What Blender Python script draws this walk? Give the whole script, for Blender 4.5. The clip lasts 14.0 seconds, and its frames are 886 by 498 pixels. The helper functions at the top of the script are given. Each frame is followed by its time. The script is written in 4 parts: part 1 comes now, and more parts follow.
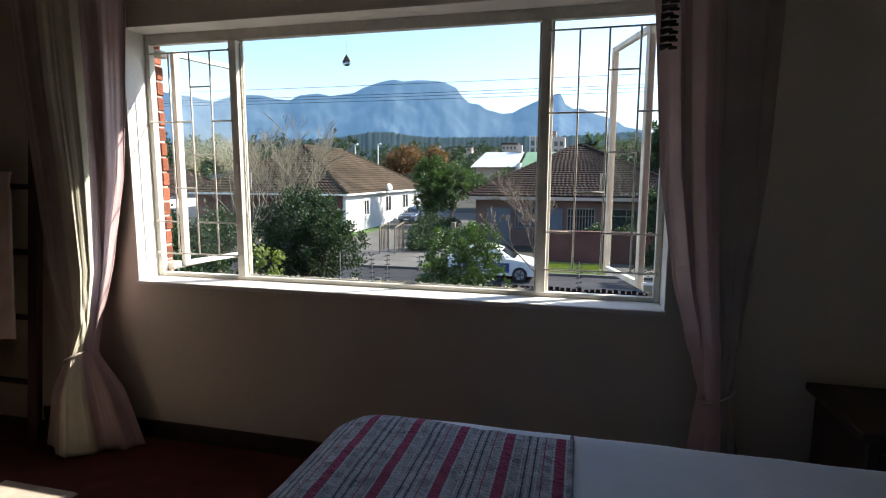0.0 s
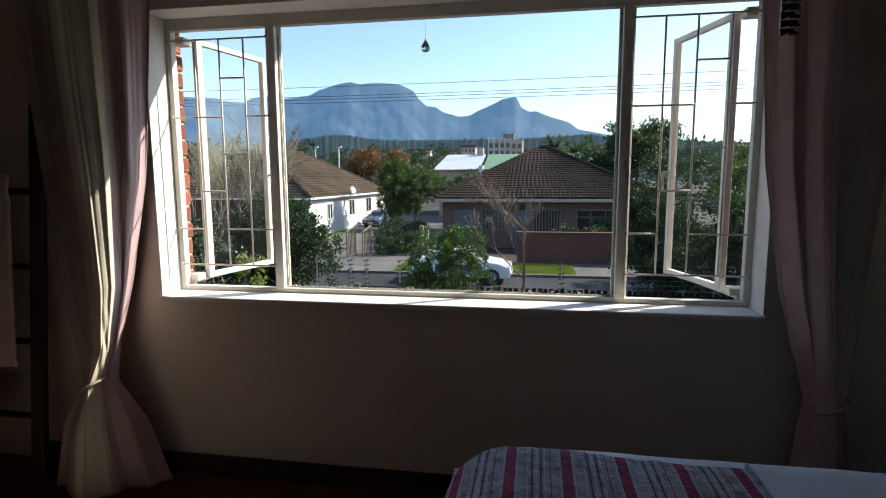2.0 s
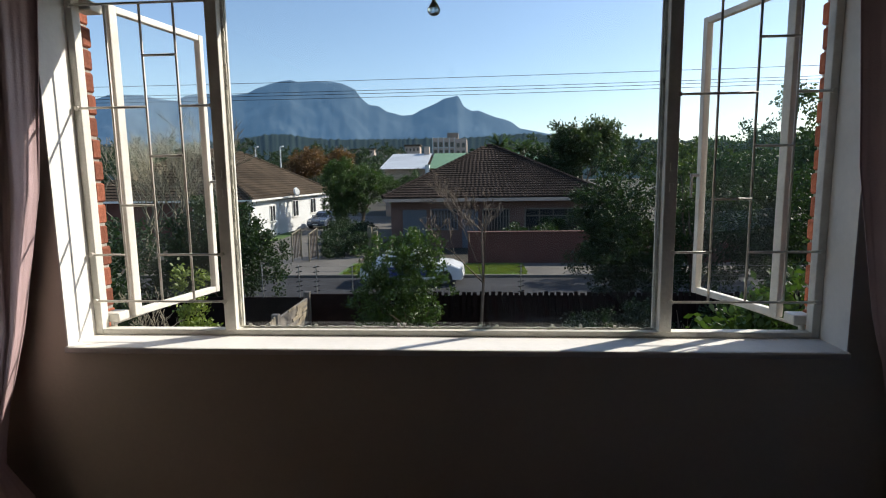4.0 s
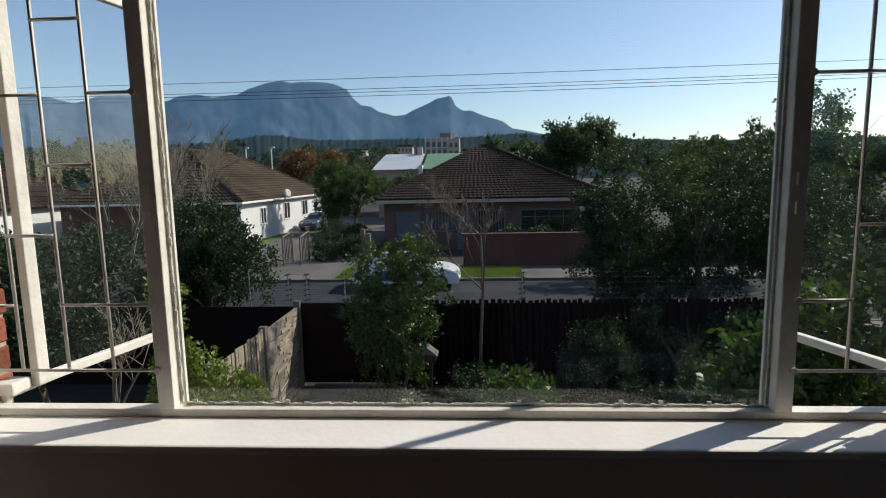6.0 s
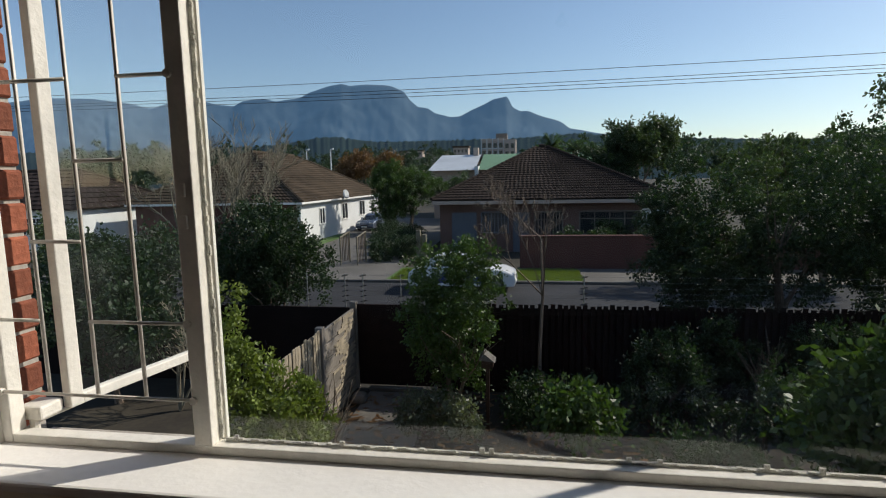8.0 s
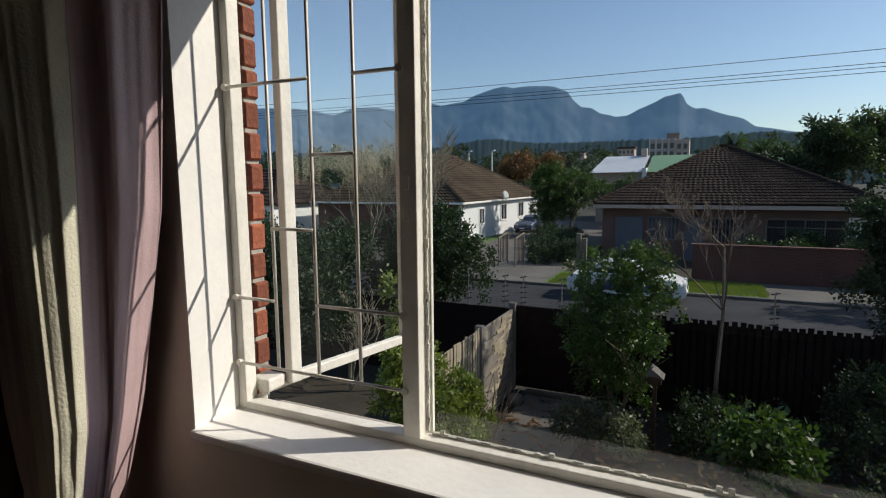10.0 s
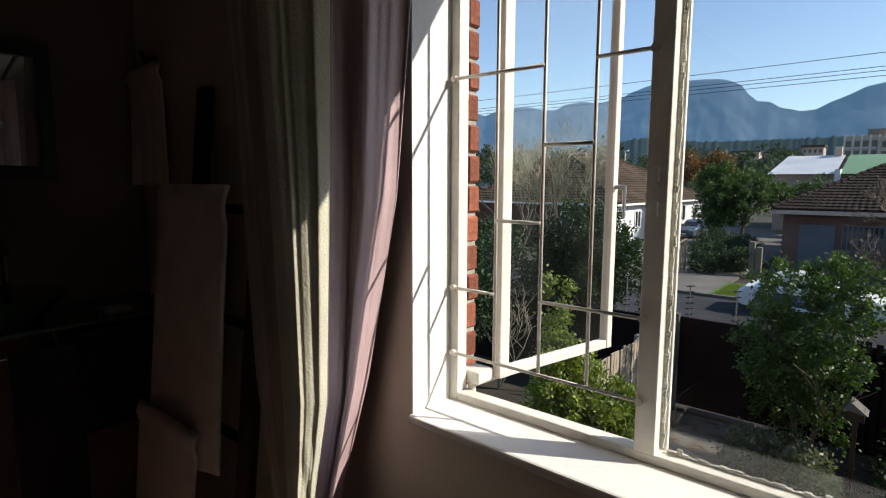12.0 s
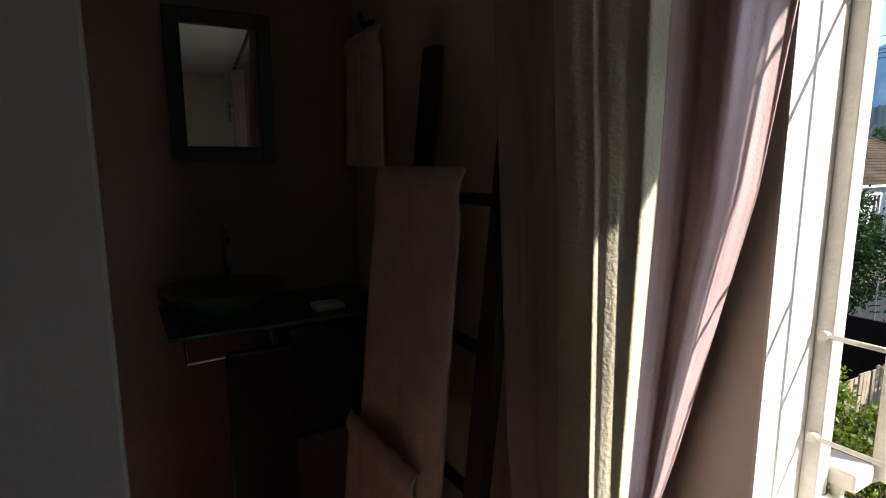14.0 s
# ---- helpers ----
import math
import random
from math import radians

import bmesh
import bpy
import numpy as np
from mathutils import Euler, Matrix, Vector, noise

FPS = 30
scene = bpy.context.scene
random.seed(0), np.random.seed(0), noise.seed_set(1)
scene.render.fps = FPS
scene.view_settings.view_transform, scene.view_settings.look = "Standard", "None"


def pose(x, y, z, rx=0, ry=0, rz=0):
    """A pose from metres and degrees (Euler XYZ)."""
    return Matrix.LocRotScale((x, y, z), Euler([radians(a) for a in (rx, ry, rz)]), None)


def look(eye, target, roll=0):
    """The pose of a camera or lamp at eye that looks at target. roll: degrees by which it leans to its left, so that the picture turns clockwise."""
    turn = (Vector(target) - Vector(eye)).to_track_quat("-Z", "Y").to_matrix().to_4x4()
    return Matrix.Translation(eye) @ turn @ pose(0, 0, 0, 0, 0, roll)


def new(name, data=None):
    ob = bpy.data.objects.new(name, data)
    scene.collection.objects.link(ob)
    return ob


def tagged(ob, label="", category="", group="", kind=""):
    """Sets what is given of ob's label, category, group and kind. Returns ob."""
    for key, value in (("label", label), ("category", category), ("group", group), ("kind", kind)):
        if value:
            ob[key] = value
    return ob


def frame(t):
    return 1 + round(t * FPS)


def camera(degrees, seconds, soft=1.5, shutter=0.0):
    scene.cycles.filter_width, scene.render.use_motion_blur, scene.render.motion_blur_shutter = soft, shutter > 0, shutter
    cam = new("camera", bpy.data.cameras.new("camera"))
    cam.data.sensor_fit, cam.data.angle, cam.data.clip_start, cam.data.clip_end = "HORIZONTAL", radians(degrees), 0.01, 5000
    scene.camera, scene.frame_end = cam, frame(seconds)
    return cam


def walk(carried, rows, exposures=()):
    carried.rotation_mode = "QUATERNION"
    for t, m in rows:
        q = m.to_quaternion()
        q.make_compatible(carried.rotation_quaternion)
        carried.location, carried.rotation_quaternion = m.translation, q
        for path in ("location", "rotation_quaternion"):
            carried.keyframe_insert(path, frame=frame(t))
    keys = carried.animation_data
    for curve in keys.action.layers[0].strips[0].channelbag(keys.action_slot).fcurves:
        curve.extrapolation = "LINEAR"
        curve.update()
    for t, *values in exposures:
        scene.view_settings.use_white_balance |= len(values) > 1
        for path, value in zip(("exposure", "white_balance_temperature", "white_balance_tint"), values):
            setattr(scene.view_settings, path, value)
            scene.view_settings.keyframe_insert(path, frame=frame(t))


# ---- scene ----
cam = camera(78.3, 14.0, soft=1.1)
PATH = [
    (0, (0.037, -0.037, 1.391), (-0.441, 1.887, 1.124), 0.2),
    (0.5, (-0.099, -0.009, 1.374), (-0.536, 1.925, 1.112), 0.0),
    (1, (-0.235, 0.029, 1.372), (-0.651, 1.968, 1.112), -0.1),
    (1.5, (-0.351, 0.053, 1.38), (-0.735, 1.999, 1.124), -0.2),
    (2, (-0.502, 0.076, 1.375), (-0.835, 2.031, 1.118), -0.3),
    (2.5, (-0.633, 0.123, 1.377), (-0.889, 2.09, 1.122), -0.4),
    (3, (-0.719, 0.258, 1.38), (-0.925, 2.231, 1.122), -0.6),
    (3.5, (-0.767, 0.42, 1.392), (-0.932, 2.396, 1.133), -0.7),
    (4, (-0.791, 0.591, 1.407), (-0.927, 2.569, 1.145), -0.8),
    (6.5, (-0.925, 1.3, 1.452), (-1.036, 3.28, 1.19), -1.1),
    (7, (-0.935, 1.384, 1.45), (-1.063, 3.362, 1.189), -1.2),
    (9.5, (-1.126, 1.483, 1.433), (-1.859, 3.328, 1.189), -0.6),
    (10, (-1.154, 1.491, 1.429), (-2.004, 3.285, 1.188), -0.5),
    (10.5, (-1.2, 1.501, 1.418), (-2.157, 3.24, 1.178), -0.3),
    (11, (-1.24, 1.49, 1.414), (-2.317, 3.158, 1.175), -0.2),
    (11.5, (-1.278, 1.465, 1.413), (-2.476, 3.049, 1.174), 0.0),
    (12, (-1.348, 1.434, 1.41), (-2.642, 2.941, 1.17), 0.2),
    (12.5, (-1.458, 1.429, 1.405), (-2.827, 2.867, 1.163), 0.4),
    (13, (-1.581, 1.482, 1.424), (-3.025, 2.838, 1.15), 0.1),
    (13.5, (-1.711, 1.542, 1.448), (-3.281, 2.740, 1.135), -0.2),
    (14, (-1.849, 1.56, 1.415), (-3.538, 2.58, 1.10), -0.1),
]

EXPOSURES = [(0.0, 1.6), (2.0, 1.2), (3.0, 0.82), (4.0, 0.6), (6.5, 0.17), (9.5, 0.08), (11.0, 0.3), (12.5, 0.8), (13.5, 1.15), (14.0, 1.38)]
walk(cam, [(t, look(eye, target, roll)) for t, eye, target, roll in PATH], EXPOSURES)

# world and sun
TO_SUN = Vector((1.75, 1.0, 1.45)).normalized()
world = bpy.data.worlds.new("world")
scene.world = world
world.use_nodes = True
wn = world.node_tree
sky = wn.nodes.new("ShaderNodeTexSky")
sky.sky_type, sky.sun_disc = "NISHITA", False
sky.sun_elevation, sky.sun_rotation = math.asin(TO_SUN.z), math.atan2(TO_SUN.x, TO_SUN.y)
sky.air_density, sky.dust_density, sky.ozone_density = 1.0, 0.6, 2.5
wn.nodes["Background"].inputs["Strength"].default_value = 0.12
wn.links.new(sky.outputs[0], wn.nodes["Background"].inputs["Color"])
sun_data = bpy.data.lights.new("sun", "SUN")
sun_data.energy, sun_data.angle, sun_data.color = 4.0, radians(0.5), (1.0, 0.93, 0.82)
sun = new("sun", sun_data)
sun.matrix_world = look(TO_SUN * 50, (0, 0, 0))


# ---- materials ----
def mat(name, col, rough=0.7, var=0.25, size=4.0, bump=0.15, metal=0.0, fine=40.0, rand=0.0, island=0.0, spec=0.5, col2=None):
    m = bpy.data.materials.new(name)
    m.use_nodes = True
    n, l = m.node_tree.nodes, m.node_tree.links
    b = n["Principled BSDF"]
    b.inputs["Roughness"].default_value, b.inputs["Metallic"].default_value = rough, metal
    b.inputs["Specular IOR Level"].default_value = spec
    tc = n.new("ShaderNodeTexCoord")
    big, small = n.new("ShaderNodeTexNoise"), n.new("ShaderNodeTexNoise")
    for tex, s in ((big, size), (small, fine)):
        tex.inputs["Scale"].default_value, tex.inputs["Detail"].default_value = s, 5
        l.new(tc.outputs["Object"], tex.inputs["Vector"])
    add = n.new("ShaderNodeMath")
    add.operation = "MULTIPLY_ADD"
    add.inputs[1].default_value = 0.4
    l.new(small.outputs["Fac"], add.inputs[0])
    l.new(big.outputs["Fac"], add.inputs[2])
    ramp = n.new("ShaderNodeMapRange")
    ramp.inputs["From Min"].default_value, ramp.inputs["From Max"].default_value = 0.45, 0.95
    l.new(add.outputs[0], ramp.inputs["Value"])
    mix = n.new("ShaderNodeMix")
    mix.data_type = "RGBA"
    dark = [c * (1 - var) for c in col]
    light = col2 or [min(1, c * (1 + var)) for c in col]
    mix.inputs["A"].default_value, mix.inputs["B"].default_value = (*dark, 1), (*light, 1)
    l.new(ramp.outputs[0], mix.inputs["Factor"])
    out = mix.outputs["Result"]
    if rand or island:
        hsv = n.new("ShaderNodeHueSaturation")
        src = n.new("ShaderNodeObjectInfo").outputs["Random"] if rand else n.new("ShaderNodeNewGeometry").outputs["Random Per Island"]
        amt = rand or island
        mr = n.new("ShaderNodeMapRange")
        mr.inputs["To Min"].default_value, mr.inputs["To Max"].default_value = 1 - amt, 1 + amt
        l.new(src, mr.inputs["Value"])
        l.new(mr.outputs[0], hsv.inputs["Value"])
        l.new(out, hsv.inputs["Color"])
        out = hsv.outputs["Color"]
    l.new(out, b.inputs["Base Color"])
    if bump:
        bp = n.new("ShaderNodeBump")
        bp.inputs["Strength"].default_value, bp.inputs["Distance"].default_value = bump, 0.02
        l.new(add.outputs[0], bp.inputs["Height"])
        l.new(bp.outputs[0], b.inputs["Normal"])
    return m


def leaf_mat(name, col, shine=0.45, island=0.5):
    m = mat(name, col, shine, 0.35, 1.5, 0.0, fine=9, island=island)
    n, l = m.node_tree.nodes, m.node_tree.links
    tr, ms = n.new("ShaderNodeBsdfTranslucent"), n.new("ShaderNodeMixShader")
    tr.inputs["Color"].default_value = (col[0] * 1.6, col[1] * 1.7, col[2] * 0.8, 1)
    ms.inputs[0].default_value = 0.3
    l.new(n["Principled BSDF"].outputs[0], ms.inputs[1])
    l.new(tr.outputs[0], ms.inputs[2])
    l.new(ms.outputs[0], n["Material Output"].inputs["Surface"])
    return m


def glass_mat(name, tint=(1, 1, 1), dust=0.0):
    m = bpy.data.materials.new(name)
    m.use_nodes = True
    n, l = m.node_tree.nodes, m.node_tree.links
    tr, gl, ms, fr = n.new("ShaderNodeBsdfTransparent"), n.new("ShaderNodeBsdfGlossy"), n.new("ShaderNodeMixShader"), n.new("ShaderNodeMath")
    tr.inputs[0].default_value, gl.inputs["Roughness"].default_value = (*tint, 1), 0.01
    lw, pw = n.new("ShaderNodeLayerWeight"), n.new("ShaderNodeMath")
    lw.inputs["Blend"].default_value, pw.operation, pw.inputs[1].default_value = 0.5, "POWER", 4.5
    fr.operation, fr.inputs[1].default_value, fr.inputs[2].default_value = "MULTIPLY_ADD", 0.6, 0.036
    l.new(lw.outputs["Facing"], pw.inputs[0]); l.new(pw.outputs[0], fr.inputs[0])
    l.new(fr.outputs[0], ms.inputs[0]); l.new(tr.outputs[0], ms.inputs[1]); l.new(gl.outputs[0], ms.inputs[2])
    last = ms.outputs[0]
    if dust:
        df, m2, tx, mr = n.new("ShaderNodeBsdfDiffuse"), n.new("ShaderNodeMixShader"), n.new("ShaderNodeTexNoise"), n.new("ShaderNodeMapRange")
        tx.inputs["Scale"].default_value, tx.inputs["Detail"].default_value = 3, 8
        tc = n.new("ShaderNodeTexCoord")
        l.new(tc.outputs["Object"], tx.inputs["Vector"])
        mr.inputs["From Min"].default_value, mr.inputs["From Max"].default_value = 0.4, 0.9
        mr.inputs["To Max"].default_value = dust
        l.new(tx.outputs["Fac"], mr.inputs["Value"])
        l.new(mr.outputs[0], m2.inputs[0]); l.new(last, m2.inputs[1]); l.new(df.outputs[0], m2.inputs[2])
        last = m2.outputs[0]
    l.new(last, n["Material Output"].inputs["Surface"])
    return m


def stripe_mat(name):
    """Quilt: grey-blue ground with magenta bands and thin white lines, running across the bed."""
    m = mat(name, (0.36, 0.35, 0.39), 0.9, 0.5, 26, 1.0, fine=130)
    n, l = m.node_tree.nodes, m.node_tree.links
    b = n["Principled BSDF"]
    base = b.inputs["Base Color"].links[0].from_socket
    sep = n.new("ShaderNodeSeparateXYZ")
    tc = n.new("ShaderNodeTexCoord")
    l.new(tc.outputs["Object"], sep.inputs[0])

    def bands(period, start, width):
        a, mo, lt = n.new("ShaderNodeMath"), n.new("ShaderNodeMath"), n.new("ShaderNodeMath")
        a.operation, mo.operation, lt.operation = "ADD", "FLOORED_MODULO", "LESS_THAN"
        a.inputs[1].default_value, mo.inputs[1].default_value, lt.inputs[1].default_value = -start, period, width
        l.new(sep.outputs["X"], a.inputs[0]); l.new(a.outputs[0], mo.inputs[0]); l.new(mo.outputs[0], lt.inputs[0])
        return lt.outputs[0]
    for start, width, col in ((0.0, 0.026, (0.32, 0.035, 0.10)), (-0.006, 0.004, (0.52, 0.50, 0.52)), (0.028, 0.004, (0.52, 0.50, 0.52)),
                              (0.055, 0.004, (0.5, 0.49, 0.51)), (0.066, 0.004, (0.05, 0.05, 0.07)), (0.076, 0.007, (0.5, 0.48, 0.50)),
                              (0.088, 0.004, (0.05, 0.05, 0.07)), (0.098, 0.004, (0.5, 0.49, 0.51)), (0.112, 0.003, (0.35, 0.05, 0.12))):
        mx = n.new("ShaderNodeMix")
        mx.data_type = "RGBA"
        mx.inputs["B"].default_value = (*col, 1)
        l.new(base, mx.inputs["A"]); l.new(bands(0.142, start, width), mx.inputs["Factor"])
        base = mx.outputs["Result"]
    l.new(base, b.inputs["Base Color"])
    return m


WALL = mat("wall_paint", (0.74, 0.68, 0.58), 0.9, 0.06, 2.5, 0.12, fine=60)
WHITE = mat("white_paint", (0.80, 0.78, 0.74), 0.6, 0.07, 5, 0.12, fine=50)
STEEL = mat("window_steel_paint", (0.74, 0.71, 0.64), 0.5, 0.14, 9, 0.25, fine=70)
BAR = mat("burglar_bar_paint", (0.66, 0.62, 0.55), 0.4, 0.15, 20, 0.15, fine=90)
PUTTY = mat("old_putty", (0.5, 0.47, 0.4), 0.9, 0.45, 25, 0.8, fine=120)
BRICK = mat("brick", (0.26, 0.080, 0.042), 0.9, 0.4, 9, 0.7, fine=60, rand=0.35)
MORTAR = mat("mortar", (0.36, 0.33, 0.29), 0.95, 0.3, 8, 0.6)
# WALL's plaster again, with the partition's dimness put into a darker colour.
DUSK = mat("dimmed_wall_paint", (0.17, 0.148, 0.13), 0.9, 0.06, 2.5, 0.12, fine=60)
CARPET = mat("red_carpet", (0.10, 0.020, 0.017), 0.98, 0.35, 10, 0.6, fine=250)
RUG = mat("beige_rug", (0.5, 0.43, 0.35), 0.98, 0.2, 8, 0.6, fine=200)
SKIRT = mat("dark_baseboard", (0.035, 0.022, 0.016), 0.5, 0.3, 8, 0.1)
CEIL = mat("ceiling_paint", (0.78, 0.76, 0.72), 0.9, 0.05, 3, 0.08)
MAUVE = mat("mauve_satin", (0.50, 0.36, 0.37), 0.42, 0.12, 6, 0.15, fine=160)
CREAM = mat("cream_lining", (0.58, 0.55, 0.43), 0.7, 0.12, 6, 0.3, fine=140)
TAUPE = mat("taupe_satin", (0.40, 0.34, 0.31), 0.5, 0.15, 6, 0.15, fine=160)
DARKWOOD = mat("dark_wood", (0.035, 0.018, 0.012), 0.4, 0.4, 6, 0.15)
TOWEL = mat("towel", (0.82, 0.72, 0.64), 0.98, 0.12, 10, 0.7, fine=180)
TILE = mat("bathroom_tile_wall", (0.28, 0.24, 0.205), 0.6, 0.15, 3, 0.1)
SHEET = mat("white_sheet", (0.78, 0.79, 0.84), 0.85, 0.06, 5, 0.2, fine=150)
QUILT = stripe_mat("striped_quilt")
BLACK = mat("black_lacquer", (0.012, 0.012, 0.013), 0.3, 0.3, 6, 0.05)
CHROME = mat("chrome", (0.7, 0.7, 0.7), 0.12, 0.05, 6, 0.0, metal=1)
CERAMIC = mat("green_glass_basin", (0.05, 0.11, 0.07), 0.08, 0.2, 5, 0.0)
SOAP = mat("soap", (0.7, 0.68, 0.62), 0.4, 0.1, 9, 0.1)
MIRROR = mat("mirror_silver", (0.66, 0.67, 0.66), 0.02, 0.01, 4, 0.0, metal=1)
GLASS = glass_mat("window_glass", (0.98, 0.99, 0.985), 0.012)
SASHGLASS = glass_mat("sash_glass", (0.96, 0.98, 0.97), 0.015)
CARGLASS = mat("car_glass", (0.02, 0.025, 0.03), 0.05, 0.2, 3, 0)
CRYSTAL = mat("crystal", (0.55, 0.6, 0.6), 0.03, 0.1, 30, 0.0, spec=1)
CRYSTAL.node_tree.nodes["Principled BSDF"].inputs["Transmission Weight"].default_value = 0.95
ASPHALT = mat("asphalt", (0.042, 0.042, 0.045), 0.95, 0.3, 0.6, 0.5, fine=30, spec=0.15)
CONCRETE = mat("concrete", (0.12, 0.109, 0.095), 0.9, 0.3, 0.8, 0.4, fine=15)
SOIL = mat("garden_soil", (0.030, 0.022, 0.016), 0.95, 0.5, 0.7, 0.8, fine=8, col2=(0.055, 0.046, 0.028))
LAWN = mat("lawn", (0.07, 0.13, 0.025), 0.9, 0.4, 1.5, 0.8, fine=30)
PLASTER = mat("white_plaster", (0.68, 0.68, 0.67), 0.85, 0.06, 0.7, 0.1, fine=12)
PINKBRICK = mat("pink_brick_wall", (0.15, 0.086, 0.07), 0.9, 0.25, 1.0, 0.4, fine=14)
REDBRICK = mat("red_brick_wall", (0.12, 0.05, 0.04), 0.9, 0.3, 1.0, 0.4, fine=14)
ROOF_A = mat("brown_roof_tiles", (0.080, 0.059, 0.041), 0.9, 0.35, 0.5, 0.4, fine=6, island=0.18, spec=0.12)
ROOF_B = mat("dark_roof_tiles", (0.036, 0.026, 0.022), 0.85, 0.35, 0.5, 0.4, fine=6, island=0.25, spec=0.1)
METALROOF = mat("zinc_roof", (0.52, 0.54, 0.56), 0.45, 0.15, 0.4, 0.1)
GREENROOF = mat("green_roof", (0.14, 0.25, 0.14), 0.6, 0.15, 0.4, 0.1)
BARK = mat("bark", (0.16, 0.12, 0.09), 0.95, 0.4, 8, 0.8)
PALEBARK = mat("pale_twigs", (0.18, 0.16, 0.115), 0.95, 0.3, 8, 0.5)
FENCEWOOD = mat("dark_fence_wood", (0.014, 0.008, 0.007), 0.85, 0.4, 5, 0.5, rand=0.3, spec=0.15)
SLAB = mat("precast_concrete", (0.19, 0.165, 0.14), 0.95, 0.35, 2, 0.6, fine=20)
BATTEN = mat("weathered_batten", (0.30, 0.25, 0.18), 0.95, 0.35, 4, 0.6, fine=40, rand=0.2)
GALV = mat("galvanised_steel", (0.4, 0.4, 0.4), 0.4, 0.15, 12, 0.05, metal=0.8)
WIRE = mat("black_cable", (0.02, 0.02, 0.022), 0.6, 0.1, 4, 0)
CARWHITE = mat("white_car_paint", (0.78, 0.78, 0.78), 0.2, 0.03, 3, 0)
CARBLUE = mat("blue_decal", (0.03, 0.05, 0.22), 0.3, 0.05, 3, 0)
CARSILVER = mat("silver_car_paint", (0.12, 0.15, 0.21), 0.25, 0.05, 3, 0, metal=0.4)
RUBBER = mat("rubber", (0.02, 0.02, 0.02), 0.8, 0.2, 8, 0.1)
LAMPGLASS = mat("lamp_glass", (0.7, 0.7, 0.7), 0.1, 0.1, 5, 0)
DARKPANE = mat("dark_window_pane", (0.025, 0.028, 0.032), 0.1, 0.3, 2, 0)
GREYDOOR = mat("grey_garage_door", (0.10, 0.115, 0.14), 0.6, 0.1, 2, 0.1)
FLATS = mat("apartment_render", (0.46, 0.36, 0.30), 0.9, 0.12, 0.05, 0)
L_DARK = leaf_mat("dark_leaves", (0.020, 0.040, 0.014), 0.6)
L_MID = leaf_mat("green_leaves", (0.048, 0.088, 0.018), 0.5)
L_LIME = leaf_mat("yellow_green_leaves", (0.145, 0.185, 0.037), 0.55)
L_GREY = leaf_mat("grey_green_leaves", (0.12, 0.14, 0.10))
L_RUST = leaf_mat("rust_leaves", (0.15, 0.078, 0.034))
L_OLIVE = leaf_mat("olive_leaves", (0.048, 0.074, 0.028), 0.6)
L_FAR = leaf_mat("far_tree_leaves", (0.035, 0.055, 0.035), 0.8, 0.4)


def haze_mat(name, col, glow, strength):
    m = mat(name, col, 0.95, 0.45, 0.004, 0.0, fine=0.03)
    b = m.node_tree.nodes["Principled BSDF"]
    # Blue emission stands in for aerial haze; the far slopes don't glow themselves.
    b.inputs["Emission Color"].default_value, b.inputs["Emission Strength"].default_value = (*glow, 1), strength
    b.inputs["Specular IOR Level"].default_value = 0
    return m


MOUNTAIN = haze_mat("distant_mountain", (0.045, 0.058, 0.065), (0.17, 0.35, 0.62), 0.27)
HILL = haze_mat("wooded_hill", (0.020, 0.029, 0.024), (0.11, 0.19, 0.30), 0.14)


# ---- building helpers ----
def part(name, bm, material, parent=None, label="", smooth=False):
    me = bpy.data.meshes.new(name)
    bm.normal_update()
    bm.to_mesh(me)
    bm.free()
    me.materials.append(material)
    if smooth:
        me.shade_smooth()
    ob = new(name, me)
    if parent:
        ob.parent = parent
    return tagged(ob, label) if label else ob


def thing(name, label, category, group="", kind="", at=(0, 0, 0), turn=0):
    ob = new(name)
    ob.matrix_basis = pose(*at, 0, 0, turn)
    return tagged(ob, label, category, group, kind)


def setting(ob, label, category=""):
    return tagged(ob, label, category or ob.name.split(".")[0], kind="structure")


def box(bm, x0, x1, y0, y1, z0, z1, bevel=0.0):
    r = bmesh.ops.create_cube(bm, size=1, matrix=Matrix.LocRotScale(((x0 + x1) / 2, (y0 + y1) / 2, (z0 + z1) / 2), None, (x1 - x0, y1 - y0, z1 - z0)))
    if bevel:
        es = list({e for v in r["verts"] for e in v.link_edges})
        bmesh.ops.bevel(bm, geom=es, offset=bevel, segments=2, affect="EDGES", profile=0.5)
    return bm


def boxes(*specs, bevel=0.0):
    bm = bmesh.new()
    for s in specs:
        box(bm, *s, bevel=bevel)
    return bm


def rod(bm, a, b, r0, r1=None, n=8):
    a, b = Vector(a), Vector(b)
    d = b - a
    m = Matrix.Translation((a + b) / 2) @ d.to_track_quat("Z", "Y").to_matrix().to_4x4()
    bmesh.ops.create_cone(bm, cap_ends=True, segments=n, radius1=r0, radius2=r0 if r1 is None else r1, depth=d.length, matrix=m)
    return bm


def rods(*specs, n=8):
    bm = bmesh.new()
    for s in specs:
        rod(bm, *s, n=n)
    return bm


def mesh_from(name, verts, faces, material, parent=None, smooth=False, label=""):
    me = bpy.data.meshes.new(name)
    me.from_pydata([tuple(v) for v in verts], [], [tuple(f) for f in faces])
    me.materials.append(material)
    if smooth:
        me.shade_smooth()
    ob = new(name, me)
    if parent:
        ob.parent = parent
    return tagged(ob, label) if label else ob


